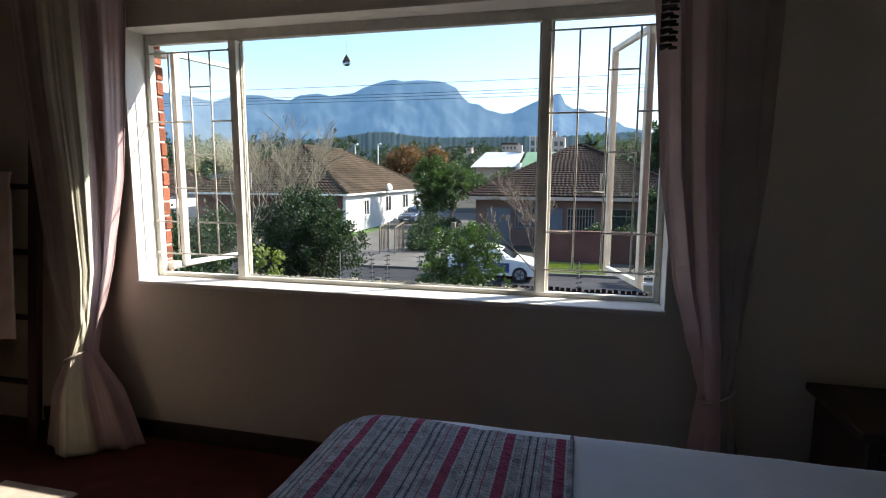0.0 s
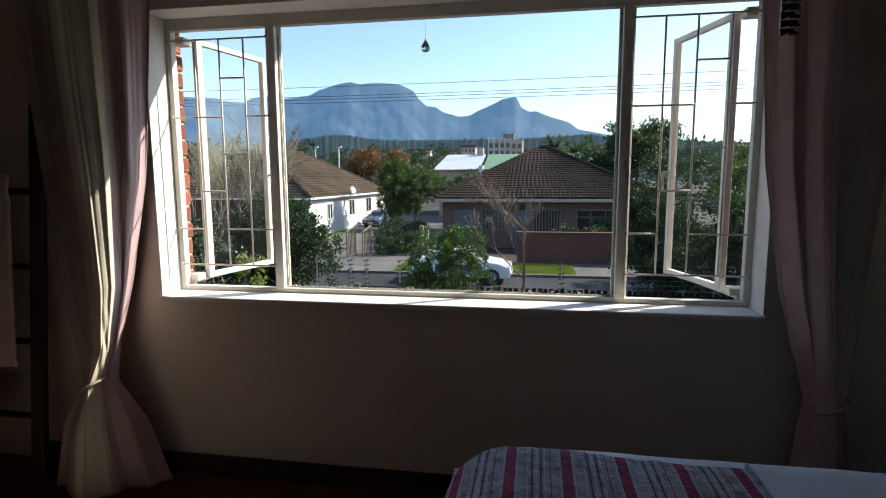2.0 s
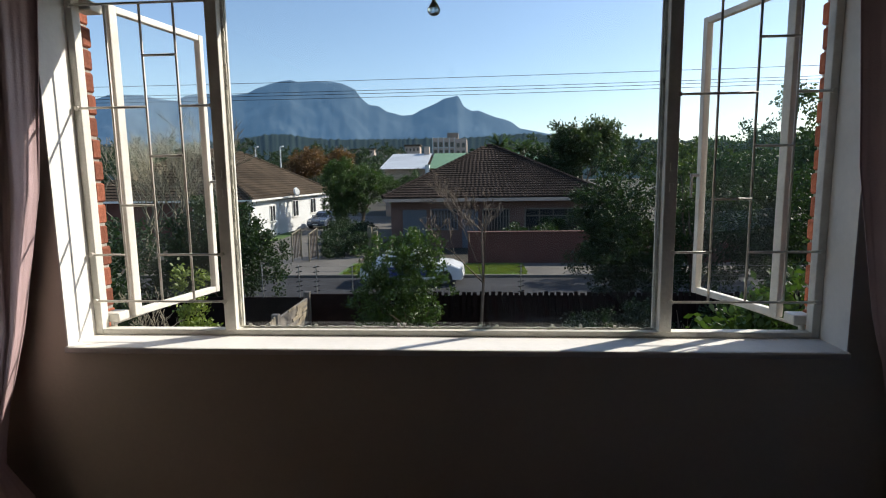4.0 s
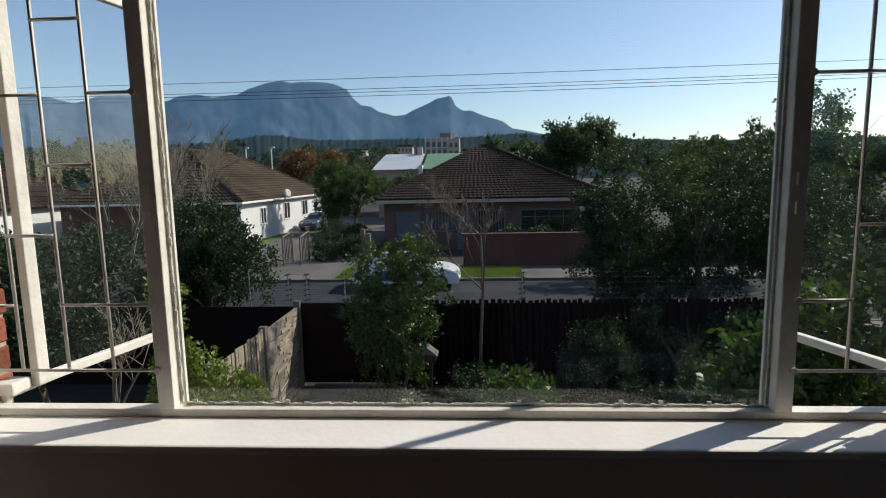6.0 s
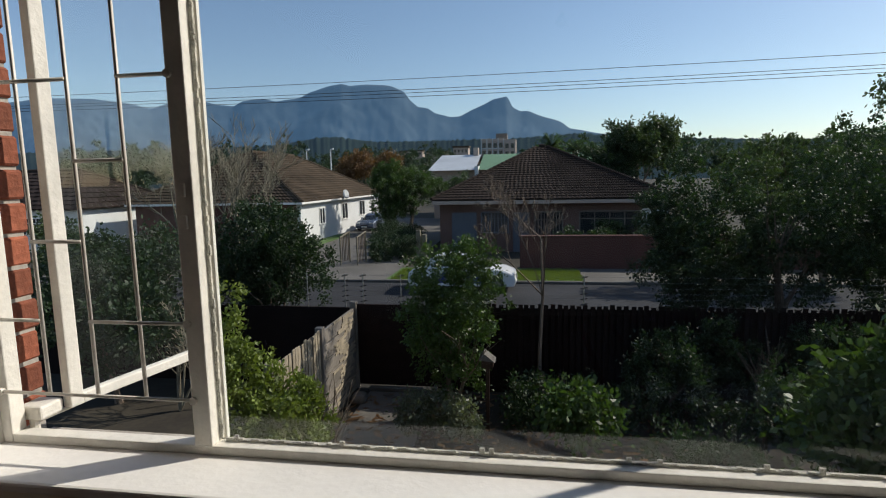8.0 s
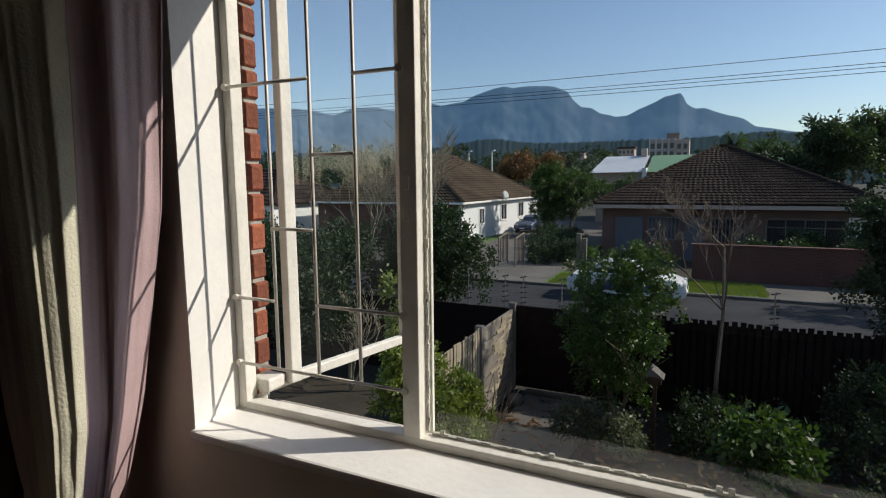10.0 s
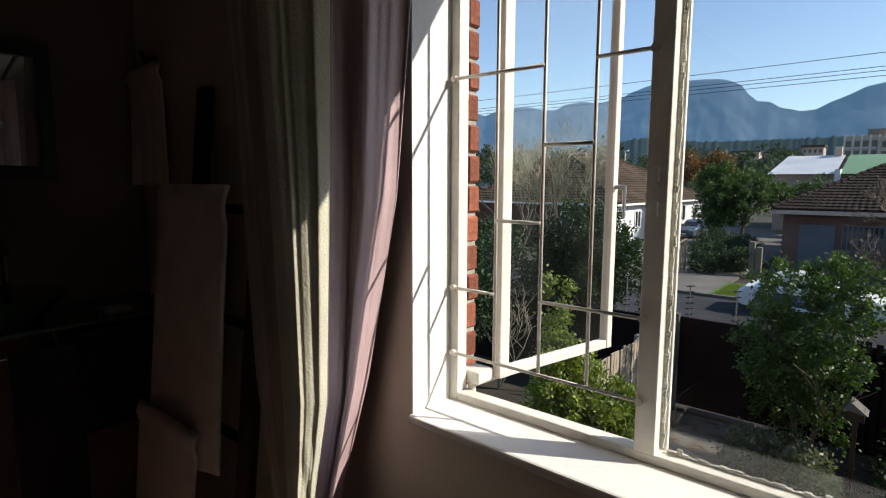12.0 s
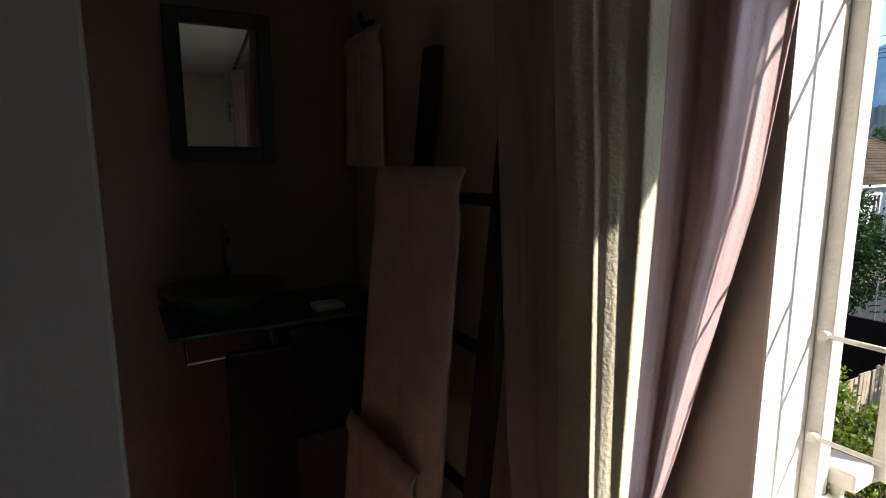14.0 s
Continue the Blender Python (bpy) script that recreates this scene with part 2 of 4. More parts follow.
def leaves(name, centres, radii, count, size, material, parent, seed, droop=0.0, shell=0.55, wild=0.35, clumps=60):
    """A crown: pointed leaf blades grouped in clumps round lobes, thin towards the outline."""
    rng = np.random.default_rng(seed)
    centres, radii = np.array(centres, float), np.array(radii, float)
    if radii.ndim == 1:
        radii = np.repeat(radii[:, None], 3, 1)
    w = radii.prod(1) ** (2 / 3)
    k = rng.choice(len(centres), clumps, p=w / w.sum())
    d = rng.normal(size=(clumps, 3))
    d /= np.linalg.norm(d, axis=1)[:, None]
    rad = shell + (1 - shell) * rng.random(clumps) ** 0.7 + wild * (rng.random(clumps) - 0.6)
    cl = centres[k] + d * radii[k] * rad[:, None]
    out = d[:]
    c = rng.integers(0, clumps, count)
    spread = radii.mean() * 1.5 / math.sqrt(clumps) + size
    p = cl[c] + rng.normal(size=(count, 3)) * spread * 0.55
    a = out[c] * 0.7 + rng.normal(size=(count, 3)) * 0.8
    a[:, 2] -= droop
    a /= np.linalg.norm(a, axis=1)[:, None]
    u = rng.normal(size=(count, 3))
    u[:, 2] *= 0.6
    b = np.cross(a, u)
    b /= np.linalg.norm(b, axis=1)[:, None] + 1e-6
    s = size * (0.6 + 0.8 * rng.random((count, 1)))
    verts = np.stack([p, p + a * s * 0.5 + b * s * 0.27, p + a * s, p + a * s * 0.5 - b * s * 0.27], 1).reshape(-1, 3)
    faces = np.arange(count * 4).reshape(-1, 4)
    return mesh_from(name, verts.tolist(), faces.tolist(), material, parent)


def limbs(sink, base, direction, length, radius, depth, rng, fork=3, spread=0.55, lift=0.15, n=6, least=0.004, keep=(0.5, 0.8)):
    """Recursive tapered branches, gathered as vertices and faces in sink."""
    base, d = Vector(base), Vector(direction).normalized()
    for i in range(3):
        end = base + d * (length / 3)
        side = d.orthogonal().normalized()
        other = d.cross(side)
        k = len(sink[0])
        for at, r in ((base, max(radius, least)), (end, max(radius * 0.82, least))):
            for q in range(n):
                a = 2 * math.pi * q / n
                sink[0].append(at + (side * math.cos(a) + other * math.sin(a)) * r)
        for q in range(n):
            sink[1].append((k + q, k + (q + 1) % n, k + n + (q + 1) % n, k + n + q))
        base, radius = end, radius * 0.82
        d = (d + Vector([rng.uniform(-0.16, 0.16) for _ in range(3)])).normalized()
        if depth and i:
            for _ in range(fork - 1):
                out = (d + Vector([rng.uniform(-1, 1), rng.uniform(-1, 1), rng.uniform(-0.4, 0.8) + lift]) * spread).normalized()
                limbs(sink, base, out, length * rng.uniform(*keep), radius * 0.6, depth - 1, rng, fork, spread, lift, max(3, n - 1), least, keep)
    return sink


def tree(label, at, height, trunk_r, lobes, count, size, material, seed, category="tree", name="tree", group="", bark=None, clumps=60, droop=0.0, stems=1, wild=0.35):
    """lobes: (x, y, z, rx, ry, rz) relative to the base."""
    t = thing(name, label, category, group, at=at)
    rng = random.Random(seed)
    sink = ([], [])
    for i in range(stems):
        lean = (rng.uniform(-0.25, 0.25), rng.uniform(-0.25, 0.25), 1)
        limbs(sink, (rng.uniform(-0.1, 0.1) * (stems > 1), 0, 0), lean, height * 0.42, trunk_r, 2, rng, 3)
    mesh_from("trunk", *sink, bark or BARK, t)
    leaves("crown", [l[:3] for l in lobes], [l[3:] for l in lobes], count, size, material, t, seed, droop, clumps=clumps, wild=wild)
    return t


# ---- the room ----
FL, CEILZ, WIN_Y = -0.08, 2.52, 2.405
XL, XR, ZS, ZH = -2.285, 0.415, 0.82, 2.118
OUT_Y, BACK_Y, RIGHT_X, LEFT_X, NOOK_X = 2.70, -2.3, 1.75, -2.62, -3.92

setting(part("floor", boxes((NOOK_X - 0.1, RIGHT_X + 0.1, BACK_Y - 0.1, WIN_Y + 0.2, FL - 0.12, FL)), CARPET), "dark red carpet over the bedroom floor", "floor")
setting(part("ceiling", boxes((NOOK_X - 0.1, RIGHT_X + 0.1, BACK_Y - 0.1, WIN_Y + 0.2, CEILZ, CEILZ + 0.12)), CEIL), "plain off-white ceiling", "ceiling")
setting(part("wall_north", boxes((NOOK_X - 0.1, XL, WIN_Y, OUT_Y - 0.112, FL - 0.12, CEILZ), (XR, RIGHT_X + 0.1, WIN_Y, OUT_Y - 0.112, FL - 0.12, CEILZ),
        (XL, XR, WIN_Y, OUT_Y - 0.112, FL - 0.12, ZS - 0.02), (XL, XR, WIN_Y, OUT_Y - 0.112, ZH + 0.026, CEILZ)), WALL), "cream plastered window wall", "wall")
rev = setting(part("window_reveal", boxes((XL, XL + 0.006, WIN_Y - 0.003, 2.586, ZS, ZH + 0.02), (XR - 0.006, XR, WIN_Y - 0.003, 2.586, ZS, ZH + 0.02), (XL, XR, WIN_Y - 0.003, 2.586, ZH + 0.02, ZH + 0.026)), WHITE), "white painted plaster window reveal", "window reveal")
setting(part("window_sill", boxes((XL - 0.002, XR + 0.002, WIN_Y - 0.018, 2.587, ZS - 0.024, ZS), bevel=0.007), WHITE), "white painted inner window sill in sunlight", "window sill")
setting(part("wall_east", boxes((RIGHT_X, RIGHT_X + 0.1, BACK_Y, WIN_Y, FL, CEILZ)), WALL), "cream plastered side wall", "wall")
setting(part("wall_south", boxes((NOOK_X, RIGHT_X, BACK_Y - 0.1, BACK_Y, FL, CEILZ)), WALL), "cream plastered back wall", "wall")
setting(part("wall_partition", boxes((LEFT_X - 0.1, LEFT_X, BACK_Y, 1.545, FL, CEILZ), bevel=0.004), DUSK), "partition wall beside the washing nook in a dimmed colour", "wall")
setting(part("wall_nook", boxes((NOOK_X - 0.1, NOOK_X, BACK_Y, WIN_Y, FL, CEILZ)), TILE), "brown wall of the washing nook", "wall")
setting(part("baseboard", boxes((LEFT_X - 0.4, RIGHT_X, WIN_Y - 0.018, WIN_Y, FL, 0.02), bevel=0.004), SKIRT), "dark stained baseboard under the window wall", "baseboard")

# bare brick outer skin: mortar core, with the bricks laid last
setting(part("wall_outer_skin", boxes((-6.0, XL - 0.022, 2.59, OUT_Y - 0.006, -3.0, 3.2), (XR + 0.022, 5.0, 2.59, OUT_Y - 0.006, -3.0, 3.2),
        (XL, XR, 2.59, OUT_Y - 0.006, -3.0, ZS - 0.03), (XL, XR, 2.59, OUT_Y - 0.006, ZH, 3.2)), MORTAR), "mortar core of the red brick outer wall", "wall")
setting(part("eaves", boxes((-6.0, 5.0, 2.72, 2.95, 2.75, 2.85)), WHITE), "white eaves board above the window", "eaves")

# steel window: fixed pane between two side-hung casements
win = thing("window_1", "white painted steel window with two open casements and burglar bars", "window", kind="structure")
FY0, FY1 = 2.548, 2.588
part("window_frame", boxes((XL + 0.006, XL + 0.034, FY0, FY1, ZS, ZH + 0.02), (XR - 0.034, XR - 0.006, FY0, FY1, ZS, ZH + 0.02),
     (XL + 0.034, XR - 0.034, FY0, FY1, ZH - 0.034, ZH + 0.02), (XL + 0.034, XR - 0.034, FY0, FY1, ZS, ZS + 0.022), bevel=0.003), STEEL, win, "peeling off-white paint")
for x in (-1.738, -0.128):
    mu = part("mullion", boxes((x - 0.022, x + 0.022, FY0 - 0.004, FY1, ZS + 0.022, ZH - 0.034), bevel=0.003), STEEL, win)
    part("mullion_bead", boxes((x - 0.034, x + 0.034, FY1, FY1 + 0.012, ZS + 0.02, ZH - 0.03), bevel=0.002), STEEL, mu)
    for z in (1.36, 1.43):
        part("striker", boxes((x - 0.006, x + 0.006, FY0 - 0.012, FY0 - 0.004, z - 0.015, z + 0.015), bevel=0.002), STEEL, mu)
pane = part("pane", boxes((-1.716, -0.150, 2.570, 2.574, ZS + 0.022, ZH - 0.034)), GLASS, win)
pane.visible_shadow = False
rng = random.Random(5)
bm = bmesh.new()
for i in range(150):
    x = -1.70 + 1.53 * i / 149
    box(bm, x, x + 0.011, 2.5755, 2.579 + rng.random() * 0.004, ZS + 0.022, ZS + 0.026 + rng.random() * 0.005 + (0.010 if rng.random() > 0.93 else 0))
for i in range(110):
    z = ZS + 0.03 + 1.21 * i / 109
    for x in (-1.716, -0.157):
        box(bm, x, x + 0.007 + rng.random() * 0.004, 2.5755, 2.582, z, z + 0.0115)
part("putty", bm, PUTTY, win, "cracked crumbling glazing putty")


def burglar_bars(cols, flip):
    """Stepped grille of round bars over one casement; cols run from the hinge side."""
    g = thing("burglar_bars", "off-white painted steel burglar bars over the open casement", "burglar bars", "window grilles")
    y, zs = 2.542, (2.035, 1.855, 1.675, 1.498, 1.318, 1.132, 0.953)
    runs = [(0, 0, 4), (1, 2, 3), (2, 0, 2), (2, 3, 4), (3, 2, 3), (4, 1, 2), (5, 0, 1), (5, 2, 4), (6, 0, 4)]
    if flip:
        runs = [(0, 0, 4), (1, 1, 2), (2, 0, 1), (2, 2, 4), (3, 1, 2), (4, 2, 3), (5, 0, 2), (5, 3, 4), (6, 0, 4)]
    for c in cols[1:4]:
        part("upright", rods(((c, y + 0.005, zs[0]), (c, y + 0.005, zs[6]), 0.0045)), BAR, g, smooth=True)
    for r, a, b in runs:
        part("cross_bar", rods(((cols[a], y, zs[r]), (cols[b], y, zs[r]), 0.0045)), BAR, g, smooth=True)
    for r in (0, 2, 5, 6):
        for c in (cols[0], cols[4]):
            part("screw_lug", rods(((c, y - 0.006, zs[r]), (c, y + 0.012, zs[r]), 0.009), n=10), BAR, g)


burglar_bars((-2.262, -2.130, -2.0, -1.875, -1.752), False)
burglar_bars((0.392, 0.275, 0.145, 0.018, -0.113), True)


def casement(hinge, free, side):
    """A steel casement swung outward: stiles, rails, glass, handle and stay."""
    h, f = Vector((*hinge, 0)), Vector((*free, 0))
    w = (f - h).length
    ang = math.degrees(math.atan2(f.y - h.y, f.x - h.x))
    c = thing("casement_sash", "white steel casement sash swung wide open outward", "window sash", "casements", at=(h.x, h.y, 0), turn=ang)
    z0, z1 = 0.862, 2.075
    part("hinge_stile", boxes((0, 0.036, -0.016, 0.016, z0, z1), bevel=0.003), STEEL, c)
    st = part("free_stile", boxes((w - 0.026, w, -0.016, 0.016, z0, z1), bevel=0.003), STEEL, c)
    part("top_rail", boxes((0.036, w - 0.026, -0.014, 0.014, z1 - 0.026, z1), bevel=0.003), STEEL, c)
    part("bottom_rail", boxes((0.036, w - 0.026, -0.014, 0.014, z0, z0 + 0.028), bevel=0.003), STEEL, c)
    p = part("pane", boxes((0.036, w - 0.026, -0.002, 0.002, z0 + 0.028, z1 - 0.026)), SASHGLASS, c)
    p.visible_shadow = False
    s = side
    bm = rods(((w - 0.013, -s * 0.016, 1.40), (w - 0.013, -s * 0.05, 1.40), 0.007), ((w - 0.013, -s * 0.05, 1.405), (w - 0.02, -s * 0.055, 1.30), 0.007, 0.005))
    part("handle", bm, GALV, st, "worn metal window handle")
    return c


casement((-2.205, 2.665), (-2.095, 3.165), 1)
casement((0.338, 2.68), (0.198, 3.14), -1)
for nm, a, b in (("window_stay", (-2.24, 2.60, 0.85), (-2.125, 3.02, 0.875)), ("window_stay", (0.375, 2.60, 0.85), (0.235, 2.96, 0.875))):
    st = thing(nm, "painted steel stay holding the casement open", "window stay", "stays")
    part("arm", rods((a, b, 0.006)), BAR, st)
    part("pivot", rods(((a[0], a[1], a[2] - 0.03), (a[0], a[1], a[2] + 0.012), 0.011)), BAR, st)
for x in (-2.245, 0.375):
    for z in (0.875, 2.05):
        hb = part("hinge_block", boxes((x - 0.035, x + 0.035, 2.59, 2.66, z - 0.018, z + 0.018), bevel=0.006), STEEL)
        tagged(hb, "white painted projecting steel window hinge", "hinge", "hinges")

# glass drop hanging in front of the window
drop = thing("crystal_drop", "small clear cut glass drop hanging before the window", "ornament")
bm = bmesh.new()
bmesh.ops.create_icosphere(bm, subdivisions=2, radius=0.018)
for v in bm.verts:
    if v.co.z > 0:
        v.co.z *= 1.7
        v.co.x *= 1 - v.co.z / 0.036
        v.co.y *= 1 - v.co.z / 0.036
bmesh.ops.translate(bm, verts=bm.verts, vec=(-0.912, 2.123, 1.855))
part("prism", bm, CRYSTAL, drop)
part("thread", rods(((-0.912, 2.123, 1.884), (-0.912, 2.123, CEILZ), 0.0004), n=4), SHEET, drop)


# curtains
def curtain(plan, spans, tie, label, seed, calm=0.0):
    """plan(z) gives four (x, y) points from the outer to the inner edge; spans: (u0, u1, material, name)."""
    c = thing("curtain", label, "curtain", "curtains")
    rg = random.Random(seed)
    ph = [rg.uniform(0, 6.28) for _ in range(6)]
    for u0, u1, material, name in spans:
        nu, nz = int(190 * (u1 - u0)) + 3, 110
        vs, fs = [], []
        for j in range(nz):
            z = FL + 0.012 + (2.38 - FL) * j / (nz - 1)
            pts = plan(z)
            pinch = math.exp(-((z - tie) / 0.14) ** 2)
            for i in range(nu):
                u = u0 + (u1 - u0) * i / (nu - 1)
                w = u + 0.012 * math.sin(7 * u + 1.1 * z + ph[0])
                x = float(np.interp(w, (0, 0.33, 0.6, 1), [p[0] for p in pts]))
                y = float(np.interp(w, (0, 0.33, 0.6, 1), [p[1] for p in pts]))
                s = 2 * math.pi * (3.4 * u + 0.05 * math.sin(1.5 * z + ph[1]))
                f = math.sin(s) + 0.25 * math.sin(2.3 * s + 0.8 * z + ph[2]) + 0.06 * math.sin(6.1 * s + ph[3] + 0.6 * z)
                amp = (0.017 + 0.004 * math.sin(2.4 * z + ph[4])) * (1 - 0.55 * pinch) * (1 + 0.7 * max(0, 0.3 - z)) * (1 - calm * math.exp(-((u - 0.44) / 0.13) ** 2))
                d = amp * f + 0.004 * math.sin(37 * z + 30 * u + ph[5]) * math.exp(-((z - tie - 0.16) / 0.16) ** 2)
                vs.append((x - 0.55 * d, y + 0.85 * d, z))
        for j in range(nz - 1):
            for i in range(nu - 1):
                a = j * nu + i
                fs.append((a, a + 1, a + nu + 1, a + nu))
        ob = mesh_from(name, vs, fs, material, c, True)
        so = ob.modifiers.new("thickness", "SOLIDIFY")
        so.thickness = 0.003
    return c


def by_z(z, zs, xs):
    return float(np.interp(z, zs, xs))


def left_plan(z):
    zs = (-0.08, 0.25, 0.45, 0.62, 0.90, 1.37, 1.80, 2.4)
    return ((by_z(z, zs, (-2.74, -2.66, -2.53, -2.54, -2.60, -2.63, -2.66, -2.72)), by_z(z, zs, (2.16, 2.16, 2.16, 2.15, 2.15, 2.15, 2.15, 2.18))),
            (by_z(z, zs, (-2.50, -2.48, -2.46, -2.39, -2.365, -2.38, -2.42, -2.47)), by_z(z, zs, (2.06, 2.08, 2.11, 2.12, 2.12, 2.12, 2.13, 2.17))),
            (by_z(z, zs, (-2.38, -2.43, -2.44, -2.39, -2.345, -2.335, -2.34, -2.36)), by_z(z, zs, (2.16, 2.16, 2.16, 2.17, 2.18, 2.19, 2.20, 2.22))),
            (by_z(z, zs, (-2.20, -2.32, -2.42, -2.43, -2.375, -2.275, -2.225, -2.15)), by_z(z, zs, (2.28, 2.28, 2.24, 2.29, 2.33, 2.34, 2.34, 2.33))))


def right_plan(z):
    zs = (-0.08, 0.52, 0.96, 1.42, 2.06, 2.4)
    a = by_z(z, zs, (0.50, 0.55, 0.43, 0.35, 0.30, 0.28))
    c = by_z(z, zs, (0.76, 0.66, 0.70, 0.73, 0.74, 0.75))
    return ((c, 2.26), (c - (c - a) * 0.38, 2.22), (c - (c - a) * 0.66, 2.24), (a, 2.32))


curtain(left_plan, ((0.0, 0.24, TAUPE, "side_panel"), (0.24, 0.60, CREAM, "lining"), (0.60, 1.0, MAUVE, "face_panel")), 0.45,
        "mauve satin curtain with cream lining, tied back low", 3, 0.78)
right_curtain = curtain(right_plan, ((0.0, 0.45, TAUPE, "side_panel"), (0.45, 1.0, MAUVE, "face_panel")), 0.52, "mauve satin curtain tied back beside the bed", 8)
for x, y, z in ((-2.48, 2.155, 0.45), (0.605, 2.25, 0.52)):
    bm = bmesh.new()
    n = 26
    for i in range(n):
        a0, a1 = 2 * math.pi * i / n, 2 * math.pi * (i + 1) / n
        q = lambda a: (x + 0.056 * math.cos(a), y + 0.056 * math.sin(a), z + 0.03 * math.cos(a))
        rod(bm, q(a0), q(a1), 0.006, n=6)
    tagged(part("curtain_tieback", bm, TAUPE), "thin cord tied round the gathered curtain", "tieback", "tiebacks")
rod_t = thing("curtain_rod", "dark wooden curtain rod above the window", "curtain rod")
part("pole", rods(((-2.95, 2.25, 2.40), (1.0, 2.25, 2.40), 0.016), n=12), DARKWOOD, rod_t, smooth=True)
for x in (-2.9, 0.95):
    part("bracket", boxes((x - 0.012, x + 0.012, 2.25, WIN_Y, 2.385, 2.40)), DARKWOOD, rod_t)
bm = bmesh.new()
for i in range(7):
    z = 1.86 + 0.027 * i
    rod(bm, (0.305, 2.17, z), (0.345 + 0.012 * (i % 2), 2.16, z + 0.006), 0.014, 0.006, n=7)
    rod(bm, (0.335, 2.17, z), (0.365, 2.165, z - 0.006), 0.011, 0.005, n=7)
part("trim", bm, DARKWOOD, right_curtain, "dark ruffled trim on the curtain edge")


# bed
def slab(x0, x1, y0, y1, z0, z1, r, lump, seed, n=46, cut=False):
    """Soft rounded block, open below."""
    vs, fs = [], []
    m = int(n * (y1 - y0) / (x1 - x0)) + 8
    for j in range(m + 1):
        for i in range(n + 1):
            x, y = x0 + (x1 - x0) * i / n, y0 + (y1 - y0) * j / m
            ex, ey = max(0, 1 - (x - x0 if cut else min(x - x0, x1 - x)) / r), max(0, 1 - min(y - y0, y1 - y) / r)
            k = min(1.0, math.hypot(ex, ey))
            z = z1 - (1 - math.sqrt(max(0, 1 - k * k))) * r * 0.8
            z += lump * (noise.noise((x * 5, y * 5, seed)) + 0.5 * noise.noise((x * 17, y * 17, seed)))
            vs.append((x, y, z))
    for j in range(m):
        for i in range(n):
            a = j * (n + 1) + i
            fs.append((a, a + 1, a + n + 2, a + n + 1))
    ring = [i for i in range(n + 1)] + [j * (n + 1) + n for j in range(1, m + 1)] + [m * (n + 1) + i for i in range(n - 1, -1, -1)] + [j * (n + 1) for j in range(m - 1, 0, -1)]
    base = len(vs)
    for i in ring:
        vs.append((vs[i][0], vs[i][1], z0))
    for i in range(len(ring)):
        k = (i + 1) % len(ring)
        fs.append((ring[k], ring[i], base + i, base + k))
    return vs, fs


bed = thing("bed", "low double bed with a white sheet", "bed")
part("base", boxes((-0.66, 1.5, 0.40, 1.60, FL + 0.06, 0.28), bevel=0.02), DARKWOOD, bed)
for x in (-0.6, 1.42):
    for y in (0.46, 1.53):
        part("leg", boxes((x - 0.03, x + 0.03, y - 0.03, y + 0.03, FL, FL + 0.06)), DARKWOOD, bed)
mesh_from("mattress", *slab(-0.64, 1.52, 0.37, 1.615, 0.28, 0.632, 0.12, 0.003, 2, 80), SHEET, bed, True, "white fitted sheet")
q = mesh_from("quilt", *slab(-0.735, 0.042, 0.33, 1.635, 0.10, 0.642, 0.19, 0.006, 7, 110, True), QUILT, None, True)
tagged(q, "grey striped quilt with magenta bands folded over the bed foot", "quilt")
# quilting seams
part("binding", rods(((0.043, 0.37, 0.640), (0.043, 1.5, 0.640), 0.006)), QUILT, q, "stitched edge binding")
so = q.modifiers.new("thickness", "SOLIDIFY")
so.thickness = 0.008

ns = thing("bedside_cabinet", "dark wooden bedside cabinet in the shaded corner", "bedside cabinet")
part("body", boxes((0.95, 1.41, 1.86, 2.26, FL, 0.57), bevel=0.006), DARKWOOD, ns)
part("top", boxes((0.92, 1.44, 1.83, 2.28, 0.57, 0.60), bevel=0.006), DARKWOOD, ns)
dr = part("drawer", boxes((0.98, 1.38, 1.845, 1.86, 0.35, 0.53), bevel=0.004), DARKWOOD, ns)
part("knob", rods(((1.18, 1.845, 0.44), (1.18, 1.82, 0.44), 0.014)), CHROME, dr)

rg = slab(-2.60, -2.17, 1.05, 1.84, FL + 0.001, FL + 0.016, 0.02, 0.002, 3, 30)
tagged(mesh_from("rug", *rg, RUG, None, True), "beige woven bath mat on the red carpet", "rug")

# towel ladder leaning on the window wall
lad = thing("towel_ladder", "dark wooden towel ladder leaning against the wall", "ladder")
for x in (-2.85, -3.25):
    bm = bmesh.new()
    box(bm, x - 0.035, x + 0.035, 2.17, 2.205, FL, 1.74, bevel=0.006)
    for v in bm.verts:
        v.co.y += 0.185 * (v.co.z - FL) / 1.8
    part("rail", bm, DARKWOOD, lad)
for k in (0.18, 0.38, 0.58, 0.78):
    z = FL + k * (1.72 - FL)
    y = 2.19 + 0.185 * k
    part("rung", rods(((-3.25, y, z), (-2.85, y, z), 0.016)), DARKWOOD, lad)


